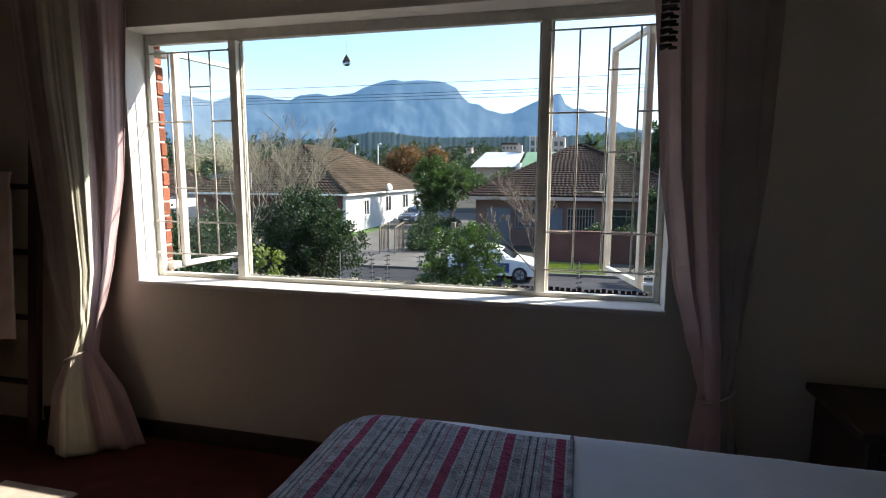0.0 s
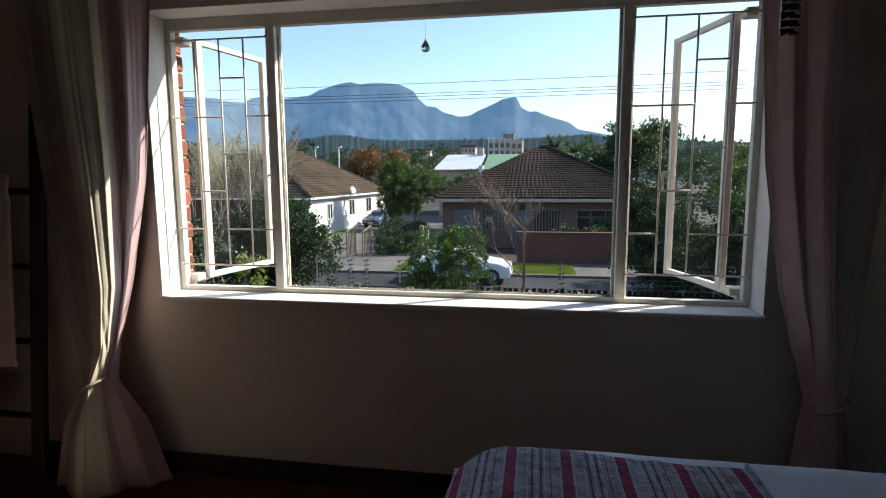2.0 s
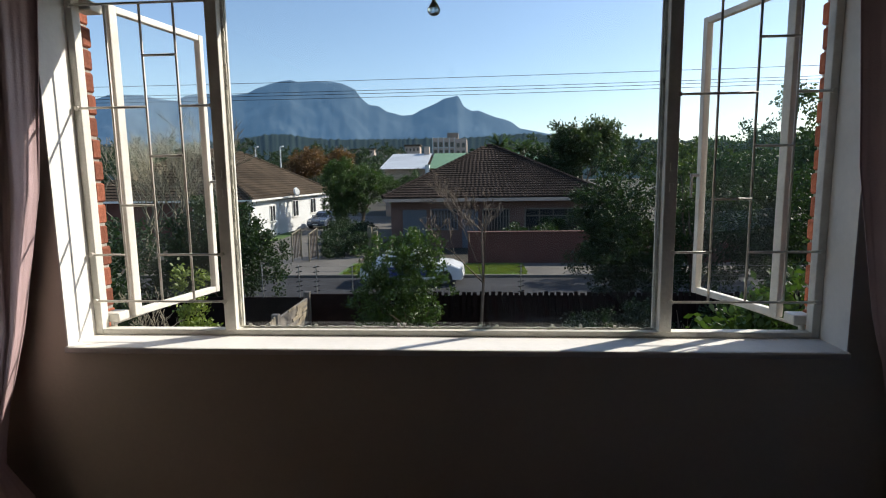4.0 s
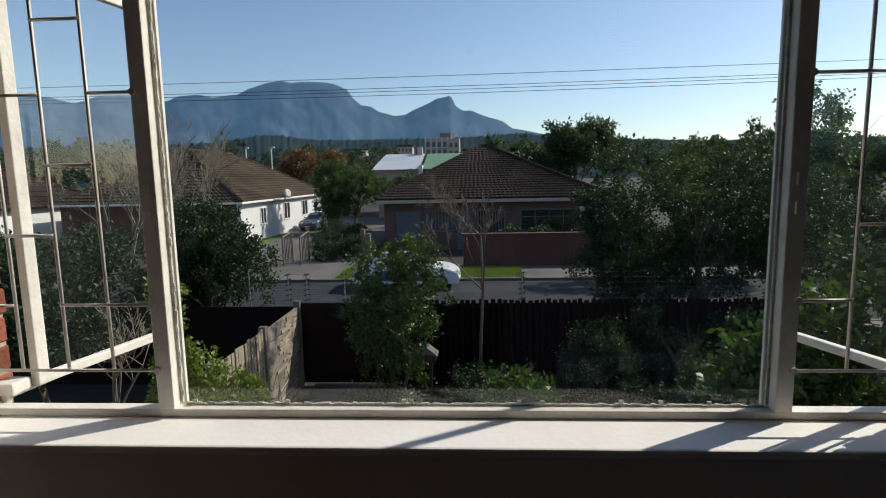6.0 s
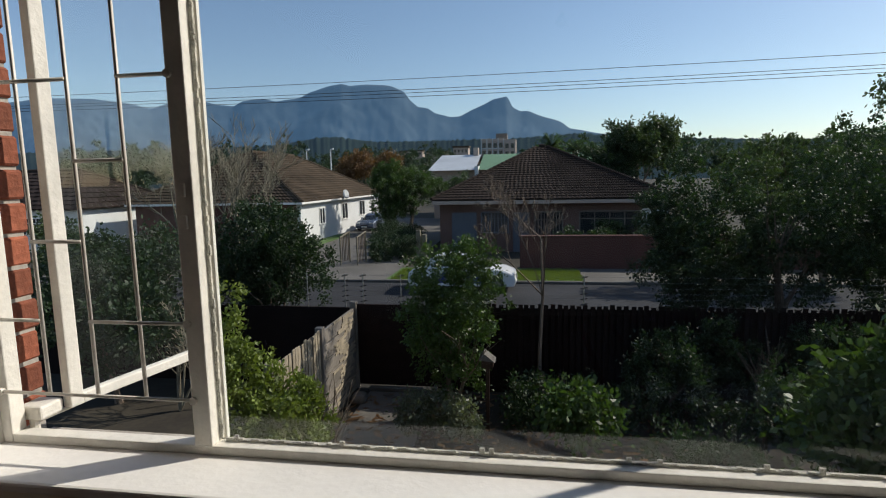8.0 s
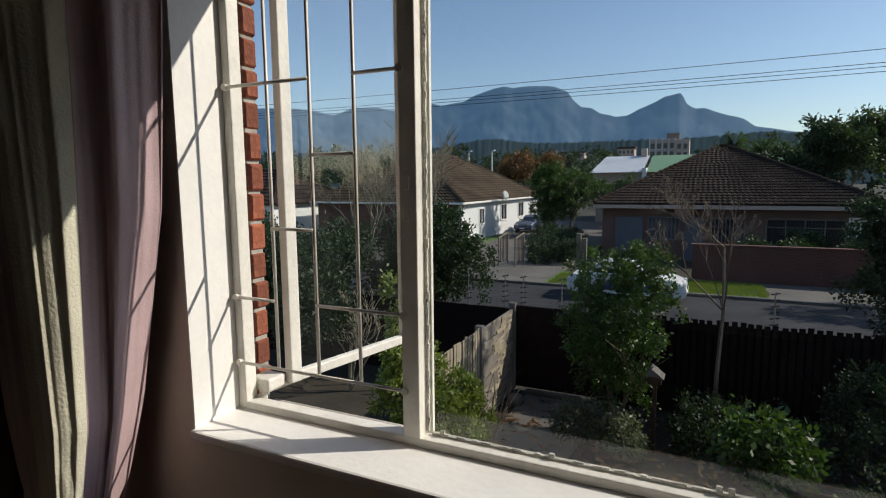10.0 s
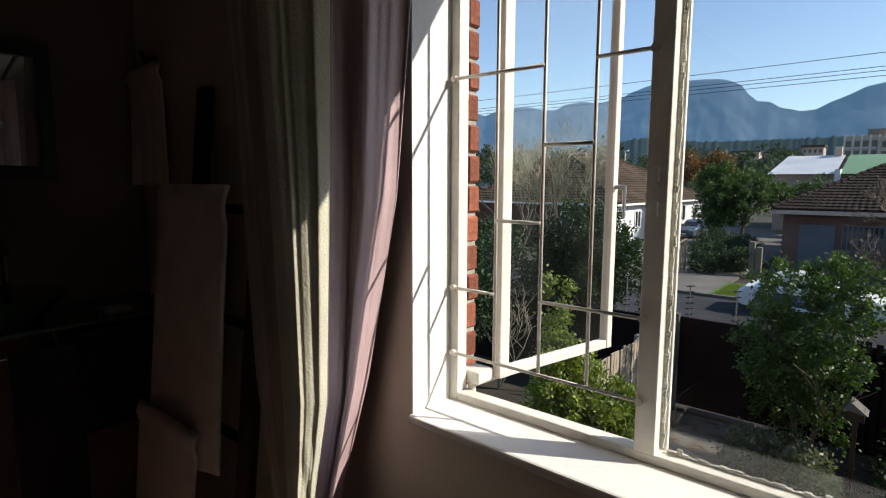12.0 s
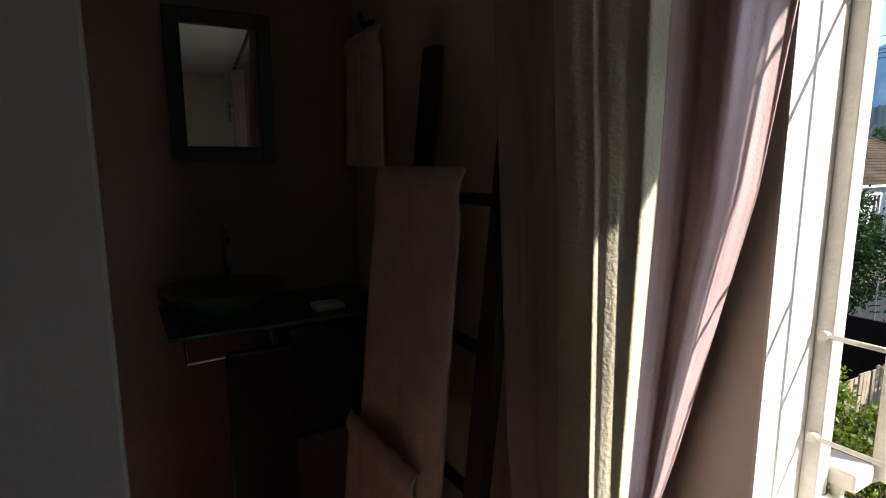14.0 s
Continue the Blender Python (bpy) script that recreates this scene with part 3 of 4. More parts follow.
def towel(x0, x1, y, ztop, zbot, label, seed, lean=0.0):
    vs, fs = [], []
    nu, nz = 24, 30
    for j in range(nz):
        z = ztop + (zbot - ztop) * j / (nz - 1)
        for i in range(nu):
            u = i / (nu - 1)
            vs.append((x0 + (x1 - x0) * u + 0.015 * math.sin(3 * z + seed), y - 0.012 * math.sin(9 * u + seed) * (j / nz) - 0.004 * math.sin(25 * u) - 0.03 * math.sin(math.pi * min(1, j / 4)) * 0.4 + lean * (z - ztop), z))
    for j in range(nz - 1):
        for i in range(nu - 1):
            a = j * nu + i
            fs.append((a, a + 1, a + nu + 1, a + nu))
    ob = mesh_from("towel", vs, fs, TOWEL, None, True)
    so = ob.modifiers.new("thickness", "SOLIDIFY")
    so.thickness = 0.012
    return tagged(ob, label, "towel", "towels")


towel(-3.40, -2.93, 2.285, 1.40, 0.50, "pale pink bath towel hung on the ladder", 1, 0.103)
towel(-3.42, -2.98, 2.172, 0.62, 0.10, "pale pink bath towel hung low on the ladder", 4, 0.103)
towel(-3.86, -3.58, 2.36, 1.86, 1.40, "pale pink hand towel on a wall hook", 2)
hk = part("towel_hook", rods(((-3.72, 2.36, 1.89), (-3.72, WIN_Y, 1.91), 0.009), ((-3.72, 2.36, 1.89), (-3.72, 2.35, 1.93), 0.009)), DARKWOOD)
tagged(hk, "dark metal towel hook on the wall", "hook")

# washing nook
mir = thing("mirror", "rectangular mirror in a wide black frame", "mirror")
part("glass", boxes((NOOK_X, NOOK_X + 0.012, 1.79, 2.03, 1.47, 1.87)), MIRROR, mir)
part("frame", boxes((NOOK_X, NOOK_X + 0.03, 1.74, 1.79, 1.42, 1.92), (NOOK_X, NOOK_X + 0.03, 2.03, 2.08, 1.42, 1.92),
     (NOOK_X, NOOK_X + 0.03, 1.79, 2.03, 1.42, 1.47), (NOOK_X, NOOK_X + 0.03, 1.79, 2.03, 1.87, 1.92), bevel=0.005), BLACK, mir)
pivot = pose(NOOK_X + 0.012, 1.91, 0, 0, 0, -3.5)
mir.matrix_basis = pivot @ pose(-NOOK_X, -1.91, 0)
van = thing("vanity", "black wall-hung vanity cabinet with a glass top", "vanity", at=(0, 0, 0.05))
part("cabinet", boxes((NOOK_X, -3.55, 1.98, 2.34, 0.44, 0.84), bevel=0.03), BLACK, van)
part("top", boxes((NOOK_X, -3.50, 1.66, 2.38, 0.86, 0.875), bevel=0.004), CERAMIC, van, "dark green glass top")
bm = bmesh.new()
bmesh.ops.create_cone(bm, cap_ends=True, segments=32, radius1=0.09, radius2=0.19, depth=0.10, matrix=pose(-3.68, 1.84, 0.925))
part("basin", bm, CERAMIC, van, "dark green glass basin")
tap = part("tap", rods(((-3.85, 1.88, 0.875), (-3.85, 1.88, 1.15), 0.013), ((-3.85, 1.88, 1.14), (-3.74, 1.87, 1.11), 0.010)), CHROME, van, "chrome tap")
part("towel_bar", rods(((-3.48, 1.70, 0.80), (-3.48, 1.94, 0.80), 0.007), ((-3.48, 1.70, 0.80), (-3.52, 1.70, 0.87), 0.006), ((-3.48, 1.94, 0.80), (-3.52, 1.94, 0.87), 0.006)), CHROME, van, "chrome towel bar")
tagged(part("dark_towel", boxes((-3.50, -3.462, 1.80, 2.0, 0.14, 0.865), bevel=0.012), BLACK), "black towel hanging from the basin bar", "towel")
tagged(part("soap_dish", boxes((-3.62, -3.54, 2.1, 2.2, 0.926, 0.95), bevel=0.01), SOAP), "pale soap dish on the glass top", "soap dish")


# ---- outdoors ----
G = -3.0
gv, gf = [], []
xs = (-5000, -600, -120, -40, -15, 0, 15, 40, 120, 600, 5000)
ys = (-5000, -100, -10, 5, 12, 18, 26, 40, 80, 300, 5000)
for y in ys:
    for x in xs:
        gv.append((x, y, G))
for j in range(10):
    for i in range(10):
        a = j * 11 + i
        gf.append((a, a + 1, a + 12, a + 11))
setting(mesh_from("ground", gv, gf, SOIL), "dry brown earth with leaf litter", "ground")
setting(part("road", boxes((-200, 200, 17.4, 24.2, G - 0.1, G + 0.006)), ASPHALT), "grey asphalt street", "road")
setting(part("kerb", boxes((-200, 200, 24.2, 24.38, G - 0.1, G + 0.12), (-200, 200, 17.22, 17.4, G - 0.1, G + 0.10), bevel=0.02), CONCRETE), "pale concrete kerbs along the street", "kerb")
setting(part("pavement", boxes((1.3, 200, 24.4, 27.6, G - 0.1, G + 0.11), (-200, 200, 14.2, 17.2, G - 0.1, G + 0.08)), CONCRETE), "worn concrete pavement", "pavement")
setting(part("driveway", boxes((-16.4, -7.2, 24.4, 62, G - 0.1, G + 0.11)), CONCRETE), "grey concrete driveway beside the white house", "driveway")
setting(part("lawn", boxes((-7.2, 1.3, 24.4, 27.6, G - 0.1, G + 0.115), (-16.45, -15.2, 34, 44, G, G + 0.13)), LAWN), "green grass verge beside the street", "lawn")
setting(part("garden_path", boxes((-4.3, -2.9, 3.2, 12.1, G - 0.05, G + 0.03)), CONCRETE), "concrete garden path strewn with leaves", "path")

# grass blades on the verge
rng = np.random.default_rng(11)
n = 9000
p = np.stack([rng.uniform(-7, 1.3, n), rng.uniform(24.4, 27.0, n), np.full(n, G + 0.11)], 1)
a = np.stack([rng.normal(0, 0.05, n), rng.normal(0, 0.05, n), rng.uniform(0.05, 0.16, n)], 1)
v = np.stack([p - (0.012, 0, 0), p + (0.012, 0, 0), p + a], 1).reshape(-1, 3)
tagged(mesh_from("verge_grass", v.tolist(), np.arange(n * 3).reshape(-1, 3).tolist(), L_LIME), "bright tufts of verge grass", "grass", kind="stuff")
# fallen leaves
n = 2600
p = np.stack([rng.uniform(-4.6, 1.5, n), rng.uniform(5, 12.2, n), np.full(n, G + 0.036)], 1)
a, b = rng.normal(size=(n, 3)) * (0.05, 0.05, 0.012), rng.normal(size=(n, 3)) * (0.03, 0.03, 0.01)
v = np.stack([p, p + a + b, p + 2 * a, p + a - b], 1).reshape(-1, 3)
v[:, 2] = np.maximum(v[:, 2], G + 0.032)
tagged(mesh_from("leaf_litter", v.tolist(), np.arange(n * 4).reshape(-1, 4).tolist(), L_RUST), "dry brown fallen leaves on the garden floor", "leaf litter", kind="stuff")


# hipped roofs laid in lapped tile courses
def hip_roof(parent, x0, x1, y0, y1, ze, ridge, material, course=0.42, tile=0.36):
    """ridge: (xa, ya, xb, yb, z). Every course is a lapped row of rolled tiles."""
    xa, ya, xb, yb, zr = ridge
    corners = [(x0, y0), (x1, y0), (x1, y1), (x0, y1)]
    tops = [(xa, ya), (xb, yb)]
    near = lambda c: min(tops, key=lambda t: (t[0] - c[0]) ** 2 + (t[1] - c[1]) ** 2)
    for k in range(4):
        c0, c1 = corners[k], corners[(k + 1) % 4]
        t0, t1 = near(c0), near(c1)
        A, B = Vector((*c0, ze)), Vector((*c1, ze))
        C, D = Vector((*t1, zr)), Vector((*t0, zr))
        nrm = (B - A).cross(D - A).normalized()
        rows = max(4, int((((A + B) / 2) - ((C + D) / 2)).length / course))
        vs, fs = [], []
        for r in range(rows):
            s0, s1 = r / rows, (r + 1) / rows + 0.02
            l0, l1 = A.lerp(D, s0), A.lerp(D, min(1, s1))
            r0, r1 = B.lerp(C, s0), B.lerp(C, min(1, s1))
            m = max(1, int((r0 - l0).length / tile))
            for i in range(m):
                base = len(vs)
                for f, up in ((i / m, 0.0), ((i + 0.45) / m, 0.035), ((i + 0.9) / m, 0.0), ((i + 1) / m, -0.02)):
                    vs.append(l0.lerp(r0, f) + nrm * (0.075 + up))
                    vs.append(l1.lerp(r1, f) + nrm * (0.01 + up * 0.7))
                    vs.append(l0.lerp(r0, f) - nrm * 0.02)
                for c in range(3):
                    fs.append((base + 3 * c, base + 3 * c + 3, base + 3 * c + 4, base + 3 * c + 1))
                    fs.append((base + 3 * c, base + 3 * c + 2, base + 3 * c + 5, base + 3 * c + 3))
        mesh_from("roof_slope", vs, fs, material, parent)
    bm = bmesh.new()
    for c in corners:
        t = near(c)
        L = (Vector((*t, zr)) - Vector((*c, ze)))
        for i in range(int(L.length / 0.4)):
            p0 = Vector((*c, ze)) + L * (i * 0.4 / L.length)
            rod(bm, p0 + Vector((0, 0, 0.1)), p0 + L.normalized() * 0.43 + Vector((0, 0, 0.08)), 0.13, 0.10, n=6)
    rod(bm, (xa, ya, zr + 0.08), (xb, yb, zr + 0.08), 0.13, n=6)
    part("ridge_tiles", bm, material, parent)


def house_window(parent, x0, x1, z0, z1, y=None, x=None, y0=0, y1=0, bars=3, frame_mat=None):
    """A recessed window in a wall that faces -y (give y) or +x (give x)."""
    fm = frame_mat or WHITE
    if y is not None:
        w = part("window", boxes((x0, x1, y - 0.03, y + 0.02, z0, z1)), DARKPANE, parent)
        sp = [(x0 - 0.05, x0 + 0.03, y - 0.06, y, z0, z1), (x1 - 0.03, x1 + 0.05, y - 0.06, y, z0, z1), (x0, x1, y - 0.06, y, z1 - 0.03, z1 + 0.05), (x0 - 0.1, x1 + 0.1, y - 0.1, y, z0 - 0.08, z0)]
        for i in range(1, bars):
            xx = x0 + (x1 - x0) * i / bars
            sp.append((xx - 0.03, xx + 0.03, y - 0.055, y, z0, z1))
        sp.append((x0, x1, y - 0.055, y, z0 + (z1 - z0) * 0.66, z0 + (z1 - z0) * 0.66 + 0.05))
    else:
        w = part("window", boxes((x - 0.02, x + 0.03, y0, y1, z0, z1)), DARKPANE, parent)
        sp = [(x, x + 0.06, y0 - 0.05, y0 + 0.03, z0, z1), (x, x + 0.06, y1 - 0.03, y1 + 0.05, z0, z1), (x, x + 0.06, y0, y1, z1 - 0.03, z1 + 0.05), (x, x + 0.1, y0 - 0.1, y1 + 0.1, z0 - 0.08, z0),
              (x, x + 0.055, (y0 + y1) / 2 - 0.04, (y0 + y1) / 2 + 0.04, z0, z1)]
    part("frame", boxes(*sp), fm, w)


# white house across the street
ha = thing("house", "white plastered bungalow with a brown tiled hip roof", "house")
part("wall", boxes((-29, -16.5, 37.0, 56.8, G, 0.0)), PLASTER, ha)
# Dark sheet over the white front, standing in for shade under the eaves.
part("front_shade_sheet", boxes((-29.02, -16.75, 36.9, 36.99, G, -0.02)), REDBRICK, ha, "dark sheet for the shaded street front")
hip_roof(ha, -29.4, -16.1, 36.4, 57.4, 0.02, (-22.8, 42.6, -22.8, 50.6, 3.82), ROOF_A, 0.38, 0.30)
part("gutter", boxes((-16.2, -16.05, 36.4, 57.4, -0.08, 0.06), (-29.4, -16.05, 36.3, 36.42, -0.08, 0.06), bevel=0.01), WHITE, ha)
for y0, y1, z0, z1 in ((40.4, 41.4, -1.7, -0.55), (45.4, 46.8, -1.7, -0.4), (50.2, 51.8, -1.7, -0.4), (54.0, 54.9, -2.9, -0.7)):
    house_window(ha, 0, 0, z0, z1, x=-16.5, y0=y0, y1=y1)
house_window(ha, -20.5, -18.2, -1.9, -0.6, y=36.88)
sd = part("satellite_dish", rods(((-16.3, 45.1, 0.0), (-15.85, 44.8, 0.3), 0.03)), GALV, ha)
bm = bmesh.new()
bmesh.ops.create_cone(bm, cap_ends=True, segments=20, radius1=0.38, radius2=0.30, depth=0.09, matrix=pose(-15.8, 44.7, 0.38, 80, 0, 70))
part("dish", bm, LAMPGLASS, sd)

# brick bungalow
hb = thing("house", "low brick bungalow with a dark tiled hip roof", "house")
part("wall", boxes((-6.35, 7.0, 34.4, 47.5, G, 0.05)), PINKBRICK, hb)
hip_roof(hb, -6.75, 7.2, 33.7, 48.2, 0.16, (-0.25, 41.0, 0.15, 41.0, 3.56), ROOF_B, 0.33, 0.26)
part("fascia", boxes((-6.65, 7.1, 33.66, 33.78, -0.08, 0.12), (-6.7, -6.6, 33.7, 48, -0.1, 0.1)), FLATS, hb)
part("lintel_band", boxes((-6.0, 7.3, 34.33, 34.4, -0.45, -0.2)), PINKBRICK, hb)
for x0, x1 in ((-5.6, -4.1),):
    part("garage_door", boxes((x0, x1, 34.3, 34.36, G, -0.6)), GREYDOOR, hb)
house_window(hb, -3.8, -2.2, -1.8, -0.6, y=34.4, bars=8, frame_mat=GREYDOOR)
part("door", boxes((-1.9, -0.9, 34.3, 34.36, G, -0.6), bevel=0.01), GREYDOOR, hb)
house_window(hb, -0.6, 1.0, -2.0, -0.6, y=34.4, bars=9, frame_mat=SLAB)
house_window(hb, 2.0, 5.4, -1.9, -0.6, y=34.4, bars=4, frame_mat=SLAB)
house_window(hb, 6.0, 6.9, -1.8, -0.6, y=34.4, bars=2)
part("plaster_panel", boxes((5.5, 5.95, 34.34, 34.4, -2.4, -0.45)), PLASTER, hb)
for i, x in enumerate((-1.62, -1.47, -1.32)):
    part("house_number", boxes((x, x + 0.09, 34.28, 34.30, -0.55, -0.40)), BLACK, hb)
gw = thing("garden_wall", "low dark red brick garden wall along the pavement", "garden wall", kind="structure")
part("wall", boxes((-1.4, 30, 27.7, 27.95, G, -1.40)), REDBRICK, gw)
part("coping", boxes((-1.45, 30, 27.65, 28.0, -1.40, -1.32), bevel=0.01), REDBRICK, gw)

# house further along
hc = thing("house", "low house with a dark roof behind bare branches", "house")
part("wall", boxes((-46, -31, 34, 44, G, -0.2)), PLASTER, hc)
hip_roof(hc, -46.5, -30.5, 33.5, 44.5, -0.1, (-42, 39, -35, 39, 2.6), ROOF_B, 0.6, 0.6)
house_window(hc, -36, -33.5, -1.8, -0.7, y=34)
hd = thing("boundary_wall", "white plastered boundary wall", "garden wall", kind="structure")
part("wall", boxes((-44, -29, 26.8, 27.0, G, -1.5), bevel=0.02), PLASTER, hd)

# long low building with metal roofs
mb = thing("low_building", "long low building with grey and green metal roofs", "building")
part("wall", boxes((-11.3, 6.0, 61, 75.5, G, 2.4)), FLATS, mb)
vs = [(-11.8, 60, 2.35), (-6.6, 60, 2.35), (-6.6, 68, 4.3), (-11.4, 68, 4.3), (-11.8, 76, 2.35), (-6.6, 76, 2.35)]
mesh_from("grey_roof", vs, [(0, 1, 2, 3), (3, 2, 5, 4)], METALROOF, mb)
vs = [(-6.3, 60, 2.35), (6.5, 60, 2.35), (6.5, 68, 4.3), (-6.3, 68, 4.3), (-6.3, 76, 2.35), (6.5, 76, 2.35)]
mesh_from("green_roof", vs, [(0, 1, 2, 3), (3, 2, 5, 4)], GREENROOF, mb)
part("parapet", boxes((-6.65, -6.25, 59.7, 76, G, 2.75)), PLASTER, mb)
part("chimney", boxes((-7.5, -6.9, 67.4, 68.4, 2, 5.1)), FLATS, mb)

# apartment block far off
ap = thing("apartment_building", "distant reddish apartment block with rows of windows", "apartment building")
part("wall", boxes((-17.8, -9.6, 200, 212, G, 15.4), (-9.6, -5.4, 198, 210, G, 14.9), bevel=0.05), FLATS, ap)
part("roof_room", boxes((-12.6, -8.6, 203, 208, 15.4, 17.4)), SLAB, ap)
for r in range(4):
    z = 3.9 + 2.75 * r
    for i in range(4):
        x = -17.3 + 2.0 * i
        w = part("window", boxes((x, x + 1.15, 199.9, 200, z, z + 1.75)), DARKPANE, ap)
        part("sill", boxes((x - 0.1, x + 1.25, 199.8, 199.95, z - 0.3, z)), PLASTER, w)
    for i in range(2):
        part("window", boxes((-9.0 + 1.9 * i, -7.9 + 1.9 * i, 197.9, 198, z - 0.3, z + 1.3)), DARKPANE, ap)
for i in range(5):
    part("pilaster", boxes((-17.85 + 2.0 * i, -17.5 + 2.0 * i, 199.6, 200, G, 15.6)), PLASTER, ap)
for x, y, w, h in ((-36, 260, 7, 16), (2, 240, 8, 12.5), (14, 300, 9, 17), (-60, 320, 12, 17), (-24, 330, 6, 19), (-90, 380, 16, 21)):
    b = thing("far_building", "small pale building far off among trees", "building", "far buildings")
    part("wall", boxes((x, x + w, y, y + 8, G, h)), FLATS, b)
    part("roof", boxes((x - 0.4, x + w + 0.4, y - 0.4, y + 8.4, h, h + 0.8)), ROOF_A, b)
    for i in range(4):
        part("window", boxes((x + w * (i + 0.25) / 4, x + w * (i + 0.7) / 4, y - 0.05, y, h - 2.2, h - 0.9)), DARKPANE, b)


# cars
def car(label, at, turn, paint, decal=None):
    c = thing("car", label, "car", "parked cars", at=at, turn=turn)
    prof_low = ((-2.15, 0.42), (-2.12, 0.75), (-1.9, 0.92), (-1.0, 1.0), (1.0, 0.97), (1.7, 0.86), (2.1, 0.70), (2.18, 0.45), (2.1, 0.25), (-2.05, 0.25))
    prof_top = ((-1.75, 0.90), (-1.15, 1.36), (-0.5, 1.46), (0.15, 1.44), (0.55, 1.30), (1.15, 0.93))

    def loft(prof, halves, close=True):
        vs, fs = [], []
        m = len(prof)
        for y, pinch in halves:
            for x, z in prof:
                vs.append((x * (1 - pinch * 0.06), y, z - pinch * 0.05 * (z - 0.3)))
        for k in range(len(halves) - 1):
            for i in range(m if close else m - 1):
                a, b = k * m + i, k * m + (i + 1) % m
                fs.append((a, b, b + m, a + m))
        fs.append(tuple(range(m))[::-1])
        fs.append(tuple(range((len(halves) - 1) * m, len(halves) * m)))
        return vs, fs
    mesh_from("body", *loft(prof_low, ((-0.86, 1), (-0.82, 0.2), (-0.6, 0), (0.6, 0), (0.82, 0.2), (0.86, 1))), paint, c)
    cab = mesh_from("cabin", *loft(prof_top, ((-0.66, 0.9), (-0.6, 0.3), (0.6, 0.3), (0.66, 0.9))), paint, c)
    mesh_from("windscreen", [(0.58, -0.56, 1.275), (0.58, 0.56, 1.275), (1.14, 0.62, 0.955), (1.14, -0.62, 0.955)], [(3, 2, 1, 0)], CARGLASS, cab)
    for y in (-0.668, 0.668):
        mesh_from("side_window", [(-1.2, y, 0.95), (0.8, y, 0.98), (0.42, y * 0.98, 1.28), (-0.9, y * 0.98, 1.30)], [(0, 1, 2, 3)], CARGLASS, cab)
    for x in (-1.35, 1.38):
        for y in (-0.80, 0.80):
            w = part("wheel", rods(((x, y - 0.10, 0.31), (x, y + 0.10, 0.31), 0.315), n=24), RUBBER, c)
            s = 1 if y > 0 else -1
            part("rim", rods(((x, y + s * 0.101, 0.31), (x, y + s * 0.108, 0.31), 0.20), n=16), GALV, w)
            for i in range(5):
                a = 2 * math.pi * i / 5
                part("spoke", rods(((x, y + s * 0.112, 0.31), (x + 0.19 * math.cos(a), y + s * 0.112, 0.31 + 0.19 * math.sin(a)), 0.025), n=5), CARSILVER, w)
    for y in (-0.6, 0.6):
        part("headlight", boxes((2.0, 2.12, y - 0.17, y + 0.17, 0.62, 0.76), bevel=0.03), LAMPGLASS, c)
        part("side_mirror", boxes((0.62, 0.78, y * 1.45 - 0.1, y * 1.45 + 0.1, 0.98, 1.10), bevel=0.03), paint, c)
    part("grille", boxes((2.10, 2.17, -0.35, 0.35, 0.45, 0.58), bevel=0.01), BLACK, c)
    part("number_plate", boxes((2.17, 2.185, -0.25, 0.25, 0.34, 0.44)), LAMPGLASS, c)
    if decal:
        for y in (-0.865, 0.865):
            part("decal", boxes((-1.0, 0.95, y - 0.006, y + 0.006, 0.38, 0.78)), decal, c)
            for i, w in enumerate((0.5, 0.3, 0.62)):
                part("lettering", boxes((-0.3, -0.3 + w, y * 1.008 - 0.004, y * 1.008 + 0.004, 0.68 - 0.1 * i, 0.72 - 0.1 * i)), LAMPGLASS, c)
    return c


car("white hatchback with a blue door panel parked by the kerb", (-3.62, 23.2, G + 0.006), 0, CARWHITE, CARBLUE)
car("silver blue hatchback parked on the driveway", (-14.6, 48.6, G + 0.11), -99, CARSILVER)

# driveway gate frames and posts
for x in (-10.6, -9.7):
    g = thing("driveway_gate", "short rusty tubular gate leaf standing open", "gate", "gate frames")
    part("tube", rods(((x, 28.2, G + 0.1), (x, 28.2, -1.45), 0.04), ((x, 28.2, -1.45), (x + 0.1, 29.4, -1.25), 0.04), ((x + 0.1, 29.4, -1.25), (x + 0.1, 29.4, G + 0.1), 0.04)), PALEBARK, g)
    for i in range(6):
        y = 28.3 + 0.18 * i
        part("bar", rods(((x + 0.02 * i, y, G + 0.25), (x + 0.02 * i, y, -1.42 + 0.03 * i), 0.025)), BARK, g)
for x, h in ((-6.85, 1.75), (-6.55, 1.5)):
    tagged(part("gate_post", boxes((x - 0.12, x + 0.12, 30.0, 30.25, G, G + h), bevel=0.02), PALEBARK), "weathered timber gate post", "post", "gate posts")

# overhead cables along the street
for i, (z, sag) in enumerate(((4.46, 0.10), (4.14, 0.13), (4.04, 0.15), (3.92, 0.17))):
    cu = bpy.data.curves.new("overhead_cable", "CURVE")
    cu.dimensions, cu.bevel_depth = "3D", 0.0075
    sp = cu.splines.new("POLY")
    sp.points.add(40)
    for k in range(41):
        u = k / 20 - 1
        sp.points[k].co = (-2 + 32 * u, 18.0 - 0.03 * i + 2.2 * u * 0, z + sag * u * u * 3 + 0.12 * u, 1)
    cu.materials.append(WIRE)
    tagged(new("overhead_cable", cu), "thin black overhead street cable", "cable", "overhead cables")
for x in (-34, 30):
    pl = thing("utility_pole", "tall timber utility pole carrying cables", "utility pole", "utility poles")
    part("pole", rods(((x, 18, G), (x, 18, 5.4), 0.13, 0.10), n=10), BARK, pl)
